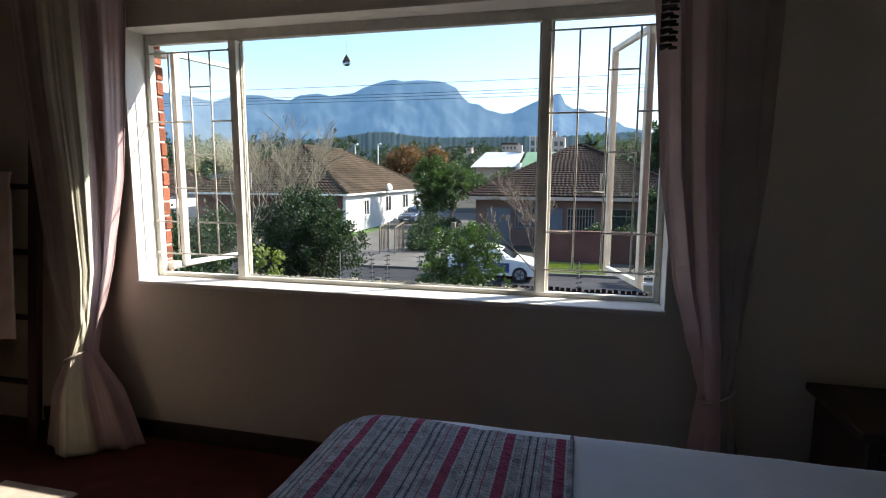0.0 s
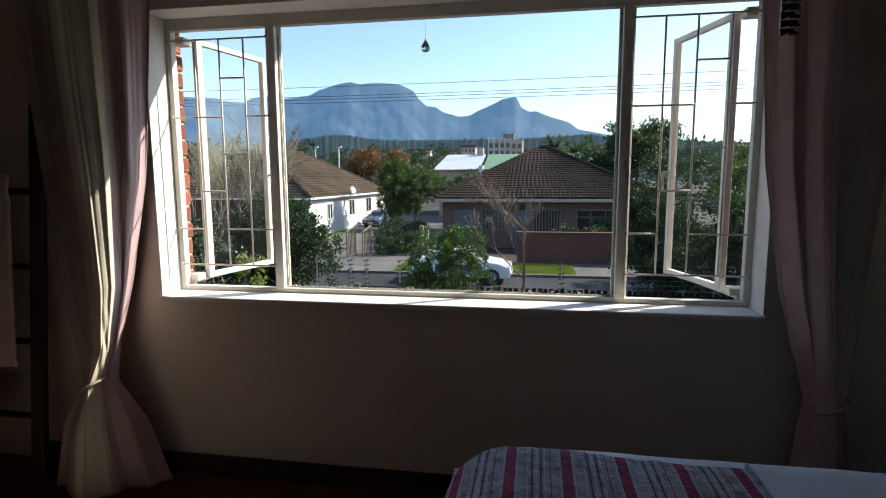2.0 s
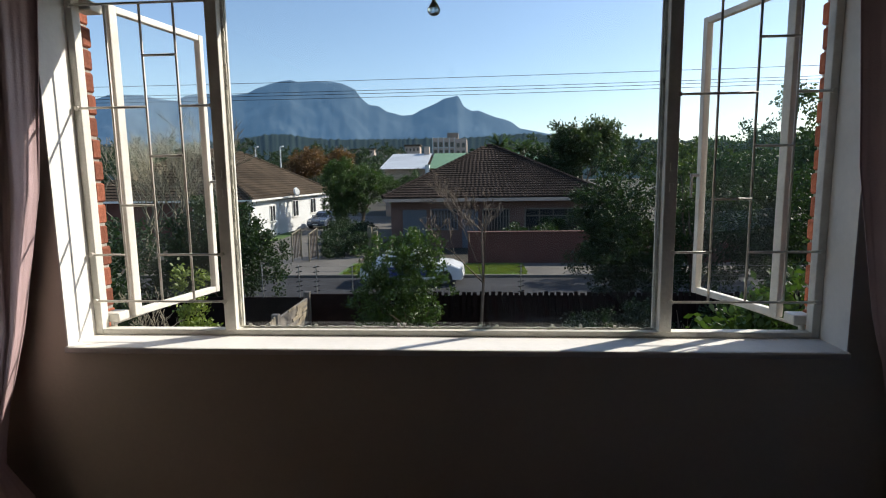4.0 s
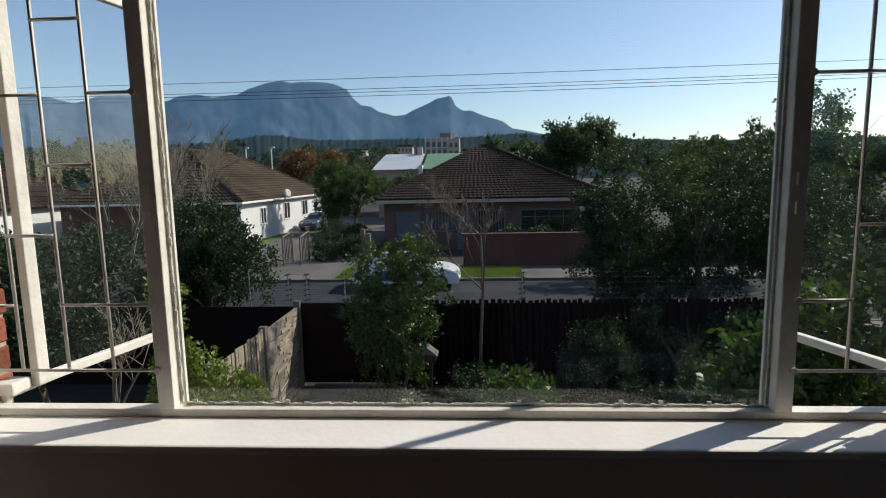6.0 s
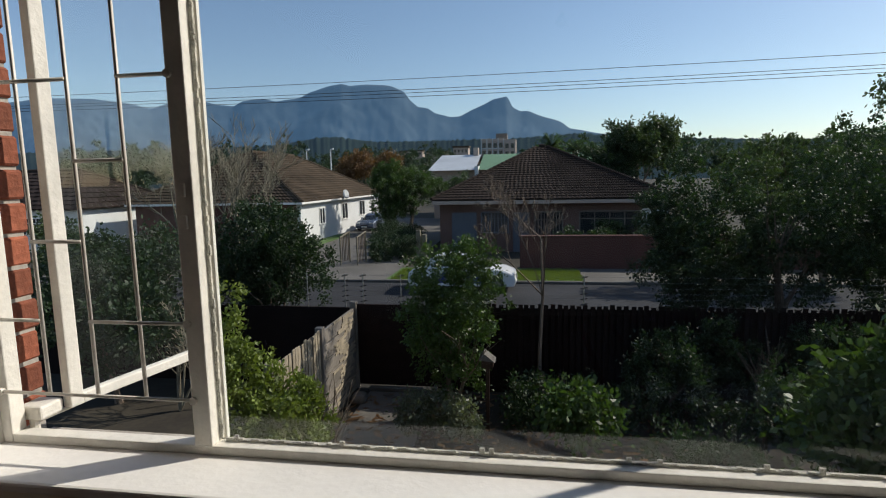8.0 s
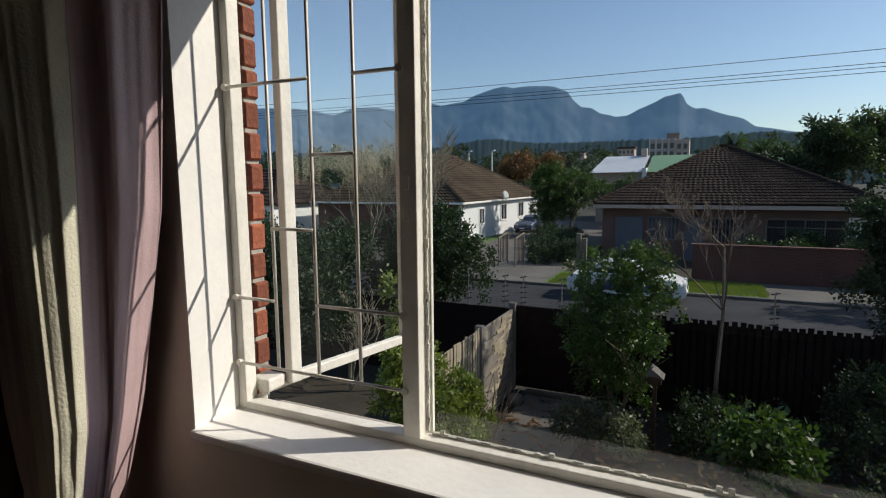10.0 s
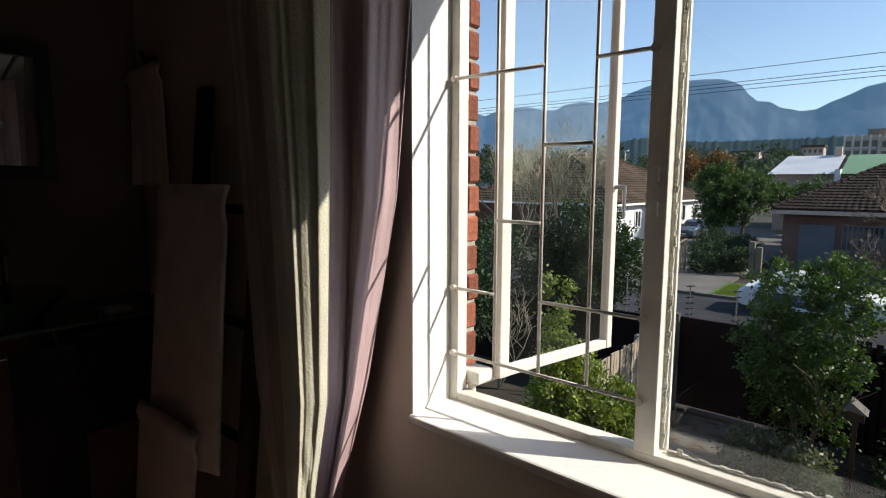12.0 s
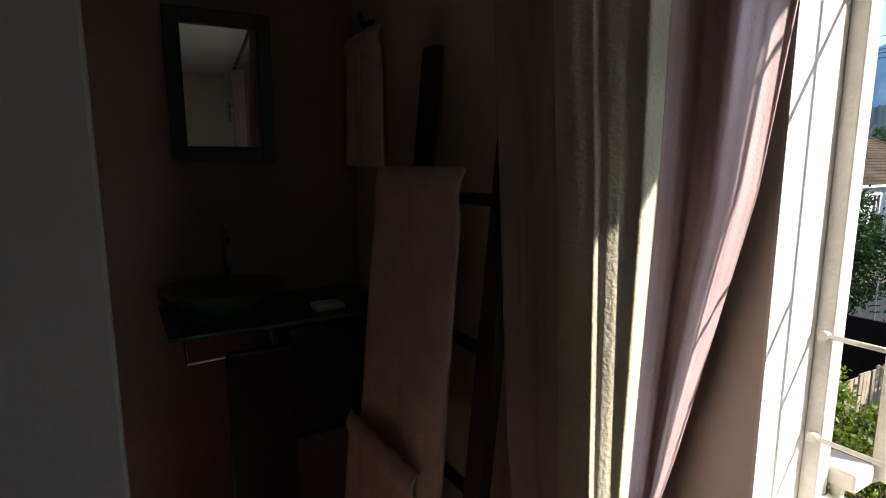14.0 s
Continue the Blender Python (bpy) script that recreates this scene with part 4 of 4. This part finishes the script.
for x, y, h in ((-26.3, 62, 5.0), (-23.4, 62, 5.0)):
    tagged(part("street_lamp", rods(((x, y, G), (x, y, h), 0.09, 0.07), ((x, y, h), (x + 0.5, y - 0.4, h + 0.1), 0.10)), LAMPGLASS), "slim grey street lamp beyond the roofs", "street lamp", "street lamps")

# own front garden: slatted fence and gate, precast wall, electric fence
fen = thing("fence", "dark timber boundary fence with a slatted top", "fence", kind="structure")
part("gate_panel", boxes((-4.60, -2.9, 12.36, 12.42, G + 0.08, -1.16), bevel=0.006), FENCEWOOD, fen, "dark brown timber gate")
part("solid_panel", boxes((-2.9, 7.0, 12.42, 12.46, G, -1.20)), FENCEWOOD, fen)
part("solid_panel", boxes((-13.0, -4.7, 12.42, 12.48, G, -1.25)), FENCEWOOD, fen)
part("gate_latch", boxes((-3.30, -3.18, 12.33, 12.36, -2.0, -1.94), (-3.22, -3.19, 12.30, 12.33, -2.0, -1.80)), GALV, fen, "small steel latch")
part("gate_step", boxes((-4.35, -3.2, 12.2, 12.34, G, G + 0.07), bevel=0.01), CONCRETE, fen)
slat = bmesh.new()
box(slat, -0.045, 0.045, -0.012, 0.012, 0, 1.86)
smesh = bpy.data.meshes.new("slat")
slat.to_mesh(smesh); slat.free()
smesh.materials.append(FENCEWOOD)
rng = random.Random(4)
for i in range(76):
    s = new("slat", smesh)
    s.parent = fen
    s.matrix_basis = pose(-2.85 + 0.13 * i, 12.39, G + 0.02 + rng.uniform(-0.02, 0.02), 0, rng.uniform(-0.6, 0.6))
pw = thing("precast_wall", "weathered precast concrete panel wall with stained face", "garden wall", kind="structure")
for i in range(2):
    y = 8.44 + 1.92 * i
    part("post", boxes((-4.74, -4.60, y, y + 0.14, G, -1.13), bevel=0.015), SLAB, pw)
    for k in range(6):
        part("panel", boxes((-4.70, -4.645, y + 0.14, y + 1.92, G + 0.30 * k, G + 0.295 * (k + 1)), bevel=0.008), SLAB, pw)
part("post", boxes((-4.74, -4.60, 12.28, 12.42, G, -1.10), bevel=0.015), SLAB, pw)
batten = bmesh.new()
box(batten, -0.010, 0.010, -0.045, 0.045, 0, 1.80, bevel=0.004)
batten_mesh = bpy.data.meshes.new("batten")
batten.to_mesh(batten_mesh)
batten.free()
batten_mesh.materials.append(BATTEN)
rng = random.Random(31)
for i in range(15):
    b = new("batten", batten_mesh)
    b.parent = pw
    b.matrix_basis = pose(-4.634, 8.64 + 0.117 * i, G + 0.03 + rng.uniform(-0.02, 0.03), rng.uniform(-0.7, 0.7))
# Rough render by the gate; its paler colour also paints the sun on it.
bm = bmesh.new()
rng = random.Random(32)
for k in range(60):
    y, z = rng.uniform(11.2, 12.1), G + 1.78 * k / 60
    box(bm, -4.645, -4.634 + rng.uniform(0, 0.012), y - rng.uniform(0.12, 0.35), min(12.27, y + rng.uniform(0.1, 0.3)), z, z + 0.05)
part("render_coat", bm, BATTEN, pw, "rough render patch in a paler, sunlit colour")
for x in (-5.72, -4.87, -4.47, -3.65, 0.1, 6.2):
    ef = thing("electric_fence_post", "thin steel electric fence bracket on the fence", "fence post", "electric fence")
    part("upright", rods(((x, 12.44, -1.5), (x, 12.44, -0.52), 0.014)), GALV, ef)
    for k in range(6):
        part("insulator", rods(((x - 0.07, 12.44, -1.12 + 0.11 * k), (x + 0.07, 12.44, -1.09 + 0.11 * k), 0.012), n=6), BLACK, ef)
for k in range(6):
    z = -1.10 + 0.11 * k
    tagged(part("electric_fence_wire", rods(((-5.72, 12.44, z), (6.2, 12.44, z), 0.0012), n=4), GALV), "thin electric fence wire", "wire", "electric fence wires")
lb = thing("letterbox", "small pitched letterbox on a post", "letterbox")
part("post", boxes((-1.73, -1.67, 10.6, 10.66, G, -1.82)), DARKWOOD, lb)
part("box", boxes((-1.80, -1.60, 10.52, 10.74, -1.82, -1.66), bevel=0.006), DARKWOOD, lb)
mesh_from("roof", [(-1.84, 10.48, -1.66), (-1.56, 10.48, -1.70), (-1.56, 10.78, -1.70), (-1.84, 10.78, -1.66), (-1.76, 10.48, -1.54), (-1.76, 10.78, -1.54)],
          [(0, 4, 5, 3), (4, 1, 2, 5), (0, 1, 4), (3, 5, 2)], CONCRETE, lb)
tagged(part("garden_stone", boxes((-4.5, -4.2, 11.4, 11.7, G, G + 0.22), bevel=0.09), CONCRETE), "pale rounded garden stone by the wall", "stone")

# ---- planting ----
def lobes_of(n, sx, sy, sz, zc, r, seed):
    rg = random.Random(seed)
    out = []
    for i in range(n):
        k = r * rg.uniform(0.6, 1.0)
        out.append((rg.uniform(-sx, sx), rg.uniform(-sy, sy), zc + rg.uniform(-sz, sz), k, k, k * rg.uniform(0.8, 1.1)))
    return out


tree("upright evergreen shrub before the garden gate", (-2.35, 11.0, G), 2.6, 0.05, [(-0.1, 0, 2.7, 0.8, 0.7, 0.7), (0.25, 0, 2.2, 0.75, 0.6, 0.8), (-0.35, 0, 1.9, 0.6, 0.5, 0.7), (0.15, 0, 1.3, 0.55, 0.45, 0.6), (0.05, 0, 0.9, 0.5, 0.45, 0.4), (-0.45, 0, 1.4, 0.45, 0.4, 0.5), (0.35, 0, 3.0, 0.5, 0.5, 0.5), (-0.7, 0, 2.3, 0.4, 0.4, 0.4)],
     19000, 0.062, L_MID, 21, "shrub", "shrub", clumps=300, stems=3)
tree("dense dark round evergreen tree", (-7.2, 13.6, G), 3.2, 0.10, [(0, 0, 2.9, 1.35, 1.2, 1.1), (-0.4, 0, 2.2, 1.2, 1.1, 1.0), (0.4, 0, 2.3, 1.2, 1.1, 1.0), (0.1, -0.2, 3.4, 0.8, 0.7, 0.6), (-1.0, 0, 1.6, 0.9, 0.9, 0.9)],
     32000, 0.08, L_DARK, 22, clumps=500)
tree("dark bushy tree beside the round evergreen", (-10.2, 13.2, G), 2.6, 0.08, lobes_of(6, 1.3, 0.6, 0.5, 1.9, 1.1, 5), 9000, 0.11, L_DARK, 27, clumps=260)
tree("dark bushy shrub in the side garden", (-9.3, 11.0, G), 2.0, 0.06, lobes_of(6, 1.2, 0.6, 0.5, 1.5, 0.9, 35), 8000, 0.10, L_DARK, 91, "shrub", "shrub", clumps=240, stems=2)
tree("dark bushy tree in the side garden", (-13.2, 14.6, G), 2.6, 0.08, lobes_of(7, 1.8, 0.8, 0.6, 1.8, 1.2, 36), 9000, 0.12, L_DARK, 92, clumps=260)
tree("olive bushy tree near the street", (-17.5, 20.0, G), 2.6, 0.08, lobes_of(7, 2.2, 0.8, 0.6, 1.7, 1.3, 37), 8000, 0.15, L_OLIVE, 93, clumps=240)
tree("yellow-green bushy shrub beside the precast wall", (-3.75, 7.6, G), 2.2, 0.05, [(-0.4, -0.1, 1.5, 0.45, 0.45, 0.5), (-0.2, 0.2, 1.35, 0.4, 0.4, 0.5), (-0.7, 0.3, 1.6, 0.4, 0.45, 0.6), (-0.95, 0, 1.5, 0.35, 0.35, 0.8), (-0.05, 0, 0.9, 0.4, 0.4, 0.55), (-0.9, 0, 2.2, 0.26, 0.26, 0.7), (-0.97, 0, 2.95, 0.13, 0.13, 0.5), (-0.4, 0.1, 1.1, 0.5, 0.45, 0.6), (-0.8, 0, 0.7, 0.5, 0.45, 0.7), (-0.1, -0.1, 0.5, 0.45, 0.45, 0.45)],
     34000, 0.06, L_LIME, 23, "shrub", "shrub", clumps=340, stems=3)
tree("low leafy shrub under the window", (-4.6, 6.0, G), 1.2, 0.03, lobes_of(6, 1.3, 0.8, 0.2, 0.6, 0.6, 9), 7000, 0.08, L_LIME, 28, "shrub", "shrub", clumps=180, stems=2)
tree("leafy green shrub with broad leaves", (-0.22, 9.5, G), 1.2, 0.025, [(-0.1, 0, 1.15, 0.36, 0.35, 0.3), (0.3, 0, 0.85, 0.36, 0.35, 0.3), (-0.25, 0, 0.85, 0.28, 0.35, 0.3), (0.12, 0, 0.65, 0.36, 0.35, 0.25)], 1900, 0.105, L_MID, 24, "shrub", "shrub", clumps=110, stems=3)
for k, (x, y) in enumerate(((-3.0, 10.3), (-2.55, 10.5), (-2.1, 10.2))):
    tree("grey-green lavender bush beside the path", (x, y, G), 0.6, 0.015, [(0, 0, 0.4, 0.28, 0.28, 0.38)], 1300, 0.07, L_GREY, 40 + k, "shrub", "lavender_bush", "lavender", clumps=60, stems=3)
tree("broad-leaved bright green shrub near the window", (2.45, 7.2, G), 2.6, 0.05, [(0, 0, 2.3, 0.55, 0.5, 0.5), (-0.3, 0, 1.85, 0.5, 0.45, 0.45), (0.35, 0, 2.6, 0.5, 0.5, 0.55), (0.2, 0, 1.5, 0.7, 0.6, 0.5)], 5200, 0.11, L_MID, 25, "shrub", "shrub", clumps=130, stems=2)
tree("tall leafy shrub with rusty young leaves", (3.9, 6.4, G), 3.4, 0.06, lobes_of(7, 0.7, 0.4, 0.8, 2.9, 0.8, 12), 9000, 0.10, L_OLIVE, 26, "shrub", "shrub", clumps=240, stems=2)
tree("big dark hedge tree over the fence", (4.6, 14.5, G), 4.6, 0.16, lobes_of(9, 2.2, 1.0, 1.1, 3.1, 1.45, 2), 42000, 0.08, L_DARK, 29, clumps=520)
tree("dark leafy street tree beyond the fence", (2.9, 15.2, G), 3.4, 0.10, lobes_of(9, 1.0, 0.6, 1.2, 2.5, 1.0, 81), 24000, 0.075, L_DARK, 81, clumps=380, wild=0.55)
tree("big dark hedge tree beside the street", (9.4, 15.0, G), 4.2, 0.18, lobes_of(10, 2.4, 1.2, 1.3, 2.7, 1.4, 3), 38000, 0.09, L_DARK, 30, clumps=480)
tree("dense dark shrubbery along the fence", (3.2, 11.6, G), 1.8, 0.06, lobes_of(9, 2.6, 0.5, 0.4, 0.9, 0.75, 6), 24000, 0.065, L_DARK, 31, "shrub", "shrub", clumps=360, stems=3)
tree("tall olive-green tree behind the hedge", (10.5, 24.5, G), 4.6, 0.2, lobes_of(9, 3.2, 1.5, 1.0, 3.5, 1.6, 4), 30000, 0.12, L_OLIVE, 32, clumps=420)
tree("wispy light green pepper tree", (9.4, 18.5, G), 6.4, 0.10, lobes_of(9, 1.0, 0.8, 1.6, 5.1, 0.65, 15), 5200, 0.13, L_OLIVE, 33, clumps=260, droop=0.8, wild=0.7)
# Edge foliage; the bulk out of view is set here to shade the garden.
tree("wispy light green tree beside the front garden", (7.6, 10.0, G), 5.2, 0.14, lobes_of(10, 1.4, 1.2, 1.2, 3.3, 1.2, 18), 15000, 0.12, L_OLIVE, 34, clumps=380, droop=0.6, wild=0.6)
tree("round dark green tree between the houses", (-10.5, 45, G), 5.4, 0.2, lobes_of(14, 2.2, 1.2, 1.6, 3.7, 1.75, 7), 34000, 0.14, L_MID, 35, clumps=420)
for k, (x, y, s) in enumerate(((-8.7, 30.2, 1.0), (-9.5, 33.2, 1.1), (-10.2, 36.2, 1.1), (-11.0, 39.6, 1.2), (-11.8, 43.2, 1.2), (-7.6, 31.0, 1.2), (-8.3, 34.4, 1.3), (-9.2, 38.0, 1.3))):
    tree("dark hedge bush along the driveway", (x, y, G), 1.1, 0.03, lobes_of(6, 0.6, 1.1, 0.2, 0.6 * s, 0.75, 50 + k), 6000, 0.085, L_DARK, 50 + k, "shrub", "hedge_bush", "driveway hedge", clumps=120, stems=2)
for k, (x, y) in enumerate(((3.6, 33.2), (1.0, 29.6), (3.0, 29.8), (5.2, 29.6), (7.4, 30.0))):
    tree("dark garden shrub before the bungalow", (x, y, G), 1.2, 0.03, lobes_of(4, 0.7, 0.4, 0.2, 1.2, 0.7, 60 + k), 2600, 0.14, L_DARK, 60 + k, "shrub", "garden_shrub", "bungalow garden shrubs", clumps=90, stems=2)
tree("tall dark tree behind the bungalow", (6.2, 53, G), 8.4, 0.3, lobes_of(9, 2.2, 1.5, 1.8, 6.2, 1.8, 71), 12000, 0.26, L_DARK, 71, clumps=300, wild=0.5)
tree("tall dark tree behind the bungalow", (9.8, 54, G), 9.8, 0.3, lobes_of(9, 2.0, 1.5, 2.4, 7.4, 1.9, 72), 12000, 0.26, L_OLIVE, 72, clumps=280, wild=0.55)
tree("wide green tree behind the hedge", (17, 42, G), 7.4, 0.3, lobes_of(10, 3.6, 1.5, 1.2, 4.5, 2.0, 73), 16000, 0.24, L_OLIVE, 73, clumps=340, wild=0.5)
tree("wide green tree behind the hedge", (26, 44, G), 8.0, 0.3, lobes_of(10, 4.6, 1.5, 1.3, 4.8, 2.1, 74), 16000, 0.26, L_OLIVE, 74, clumps=340, wild=0.5)
tree("rust-coloured autumn tree beyond the roofs", (-22.8, 74, G), 6.6, 0.25, lobes_of(10, 4.2, 2, 0.9, 6.4, 1.9, 75), 9000, 0.32, L_RUST, 75, clumps=280)
tree("rust-coloured small autumn tree", (-29, 60, G), 5.0, 0.2, lobes_of(6, 2.2, 1, 0.8, 5.0, 1.4, 76), 4000, 0.3, L_RUST, 76, clumps=160)


for k, (x, y, z) in enumerate(((1.3, 11.2, 1.0), (2.6, 10.0, 0.9), (4.6, 9.6, 1.1), (1.7, 9.0, 0.55), (-0.6, 11.3, 0.5))):
    tree("dense dark garden shrub in deep shade", (x, y, G), 1.1, 0.03, lobes_of(6, 0.8, 0.45, 0.3 * z, z * 0.75, 0.62, 160 + k), 8000, 0.06, L_DARK, 160 + k, "shrub", "shrub", "shaded shrubs", clumps=170, stems=3)
tree("olive green tree before the metal-roofed building", (-9.2, 57, G), 3.6, 0.12, lobes_of(8, 2.0, 0.8, 0.6, 3.3, 1.4, 171), 7000, 0.2, L_OLIVE, 171, clumps=220)
tree("olive green shrubbery beside the bungalow roof", (-5.6, 55, G), 3.4, 0.12, lobes_of(8, 2.2, 0.8, 0.6, 3.1, 1.3, 172), 7000, 0.2, L_DARK, 172, clumps=220)


def bare_tree(label, at, height, r, seed, depth, spread, fork=3, bark=None, stems=1, keep=(0.45, 0.7), least=0.008):
    t = thing("bare_tree", label, "tree", at=at)
    rg = random.Random(seed)
    sink = ([], [])
    for i in range(stems):
        limbs(sink, (0, 0, 0), (rg.uniform(-0.5, 0.5) * (stems > 1), rg.uniform(-0.3, 0.3) * (stems > 1), 1), height, r, depth, rg, fork, spread, 0.2, 5, least, keep)
    mesh_from("branch_network", *sink, bark or PALEBARK, t)
    return t


bare_tree("leafless young tree with thin grey twigs", (-0.78, 11.7, G), 3.3, 0.045, 14, 4, 0.95, fork=4, bark=BARK, keep=(0.30, 0.46), least=0.0045)
bare_tree("large leafless tree with pale tangled branches", (-13.0, 22.5, G), 3.3, 0.10, 17, 4, 0.85, fork=3, stems=4, keep=(0.46, 0.66), least=0.009)
bare_tree("leafless pale tree beside the white house", (-16.5, 24.5, G), 3.3, 0.10, 19, 4, 0.85, stems=4, keep=(0.45, 0.66), least=0.008)
bare_tree("tangle of bare twigs by the side fence", (-7.8, 10.8, G), 1.1, 0.03, 23, 3, 1.0, stems=4)


# palms behind the bungalow
def palm(at, h, seed, n=46):
    t = thing("palm_tree", "date palm with a spiky arching crown", "palm tree", "palms", at=at)
    part("trunk", rods(((0, 0, 0), (0, 0, h), 0.28, 0.22), n=10), BARK, t)
    rg = random.Random(seed)
    vs, fs = [], []
    for k in range(n):
        az, el, L = rg.uniform(0, 6.28), rg.uniform(-0.2, 1.35), rg.uniform(1.5, 2.2)
        for i in range(14):
            s = (i + 1) / 14
            e = el - 0.9 * s * s
            p = Vector((math.cos(az) * math.cos(el) * L * s, math.sin(az) * math.cos(el) * L * s, h + L * (math.sin(el) * s - 0.35 * s * s)))
            side = Vector((-math.sin(az), math.cos(az), 0))
            fwd = Vector((math.cos(az), math.sin(az), 0.1))
            for sg in (-1, 1):
                tip = p + (side * sg * 0.8 + fwd * 0.6) * 0.55 * (1.1 - s * 0.7)
                b = len(vs)
                vs += [p - fwd * 0.05, p + fwd * 0.05, tip - Vector((0, 0, 0.12))]
                fs.append((b, b + 1, b + 2))
    mesh_from("crown", vs, fs, L_MID, t)


palm((1.2, 54, G), 7.3, 1)
palm((3.6, 58, G), 7.0, 2)
palm((5.6, 56, G), 6.6, 3)

# far woods: thousands of leaf clumps in uneven drifts
rng = np.random.default_rng(77)
cs, rs = [], []
for i in range(420):
    d = rng.uniform(75, 420)
    x = rng.uniform(-0.95, 0.95) * d
    hgt = rng.uniform(3.0, 6.0) + d * (0.046 if x < -0.14 * d or x > 0.02 * d else 0.020) + 1.5 * max(0, math.sin(x * 0.02 + d * 0.03))
    for k in range(3):
        cs.append((x + rng.normal() * 3, d + rng.normal() * 2, G + hgt * rng.uniform(0.5, 0.95)))
        rs.append((rng.uniform(2.5, 5), 3, hgt * 0.33))
fw = leaves("far_woods", cs, rs, 190000, 0.75, L_FAR, None, 78, clumps=5200, shell=0.4)
tagged(fw, "hazy green tree belt in the middle distance", "woods", kind="stuff")


# wooded hill and mountain range
def range_mesh(name, dist, depth, profile, rough, material, label, nx=700, ny=41):
    vs, fs = [], []
    for j in range(ny):
        v = j / (ny - 1)
        for i in range(nx):
            az = -1.25 + 2.2 * i / (nx - 1)
            d = dist + depth * v
            top = profile(az)
            gully = noise.fractal((az * 13 + v, v * 3.0, 1.7), 0.8, 2.1, 6) + 0.25 * noise.fractal((az * 50 + 3 * v, v * 9.0, 4.0), 0.8, 2.0, 4)
            k = min(1.0, v * 1.25)
            z = top * d * (k ** 0.75) * (1 + rough * gully * (1 - k)) if v < 0.81 else top * d * (1 - (v - 0.8) * 2)
            vs.append((d * math.tan(az) if abs(az) < 1.3 else 0, d, G + max(0, z)))
    for j in range(ny - 1):
        for i in range(nx - 1):
            a = j * nx + i
            fs.append((a, a + 1, a + nx + 1, a + nx))
    return setting(mesh_from(name, vs, fs, material, None, True), label, "mountain")


AZ = (-1.25, -0.95, -0.77, -0.71, -0.665, -0.635, -0.60, -0.556, -0.537, -0.511, -0.496, -0.465, -0.444, -0.403, -0.386, -0.363, -0.351, -0.33, -0.315, -0.295, -0.27, -0.245, -0.221, -0.211, -0.198, -0.18,
      -0.167, -0.142, -0.121, -0.10, -0.079, -0.062, -0.039, -0.034, -0.029, -0.014, -0.001, 0.021, 0.055, 0.071, 0.125, 0.259, 0.95)
EL = (0.12, 0.16, 0.180, 0.174, 0.162, 0.150, 0.163, 0.1595, 0.1525, 0.148, 0.157, 0.160, 0.154, 0.158, 0.167, 0.174, 0.1775, 0.180, 0.1755, 0.177, 0.176, 0.1725, 0.161, 0.146, 0.1335, 0.130,
      0.121, 0.113, 0.1137, 0.124, 0.1325, 0.141, 0.1453, 0.139, 0.127, 0.118, 0.1187, 0.109, 0.0985, 0.086, 0.075, 0.06, 0.03)


def skyline(az):
    e = float(np.interp(az, AZ, EL))
    return e + 0.0006 * noise.fractal((az * 70, 0.3, 5.0), 0.8, 2.0, 5)


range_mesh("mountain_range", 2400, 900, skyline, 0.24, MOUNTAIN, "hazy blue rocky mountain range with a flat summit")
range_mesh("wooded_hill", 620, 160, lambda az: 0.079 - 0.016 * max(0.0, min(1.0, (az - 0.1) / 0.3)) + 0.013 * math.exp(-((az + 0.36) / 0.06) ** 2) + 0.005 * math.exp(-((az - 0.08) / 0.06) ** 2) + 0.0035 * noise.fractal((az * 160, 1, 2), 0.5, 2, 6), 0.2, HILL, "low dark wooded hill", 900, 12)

# bricks of the outer skin round the window, laid last
def brick_mesh(w, d, h):
    bm = bmesh.new()
    box(bm, -w / 2, w / 2, -d / 2, d / 2, -h / 2, h / 2, bevel=0.0)
    bmesh.ops.bevel(bm, geom=list(bm.edges), offset=0.006, segments=1, affect="EDGES")
    me = bpy.data.meshes.new("brick")
    bm.to_mesh(me); bm.free()
    me.materials.append(BRICK)
    return me


skin = bpy.data.objects["wall_outer_skin"]
full, half = brick_mesh(0.222, 0.112, 0.075), brick_mesh(0.106, 0.112, 0.075)
rng = random.Random(9)
for r in range(17):
    z = ZS + 0.005 + 0.085 * r + 0.03
    for side, edge in ((-1, XL), (1, XR)):
        off = 0
        for k in range(3):
            me = half if (r % 2 == 0 and k == 0) else full
            w = 0.106 if me is half else 0.222
            xc = edge + side * (off + w / 2 + 0.014)
            off += w + 0.010
            b = new("brick", me)
            b.parent = skin
            b.matrix_basis = pose(xc + rng.uniform(-0.004, 0.004), 2.646 + rng.uniform(-0.003, 0.003), z, 0, rng.uniform(-0.5, 0.5), rng.uniform(-1, 1))
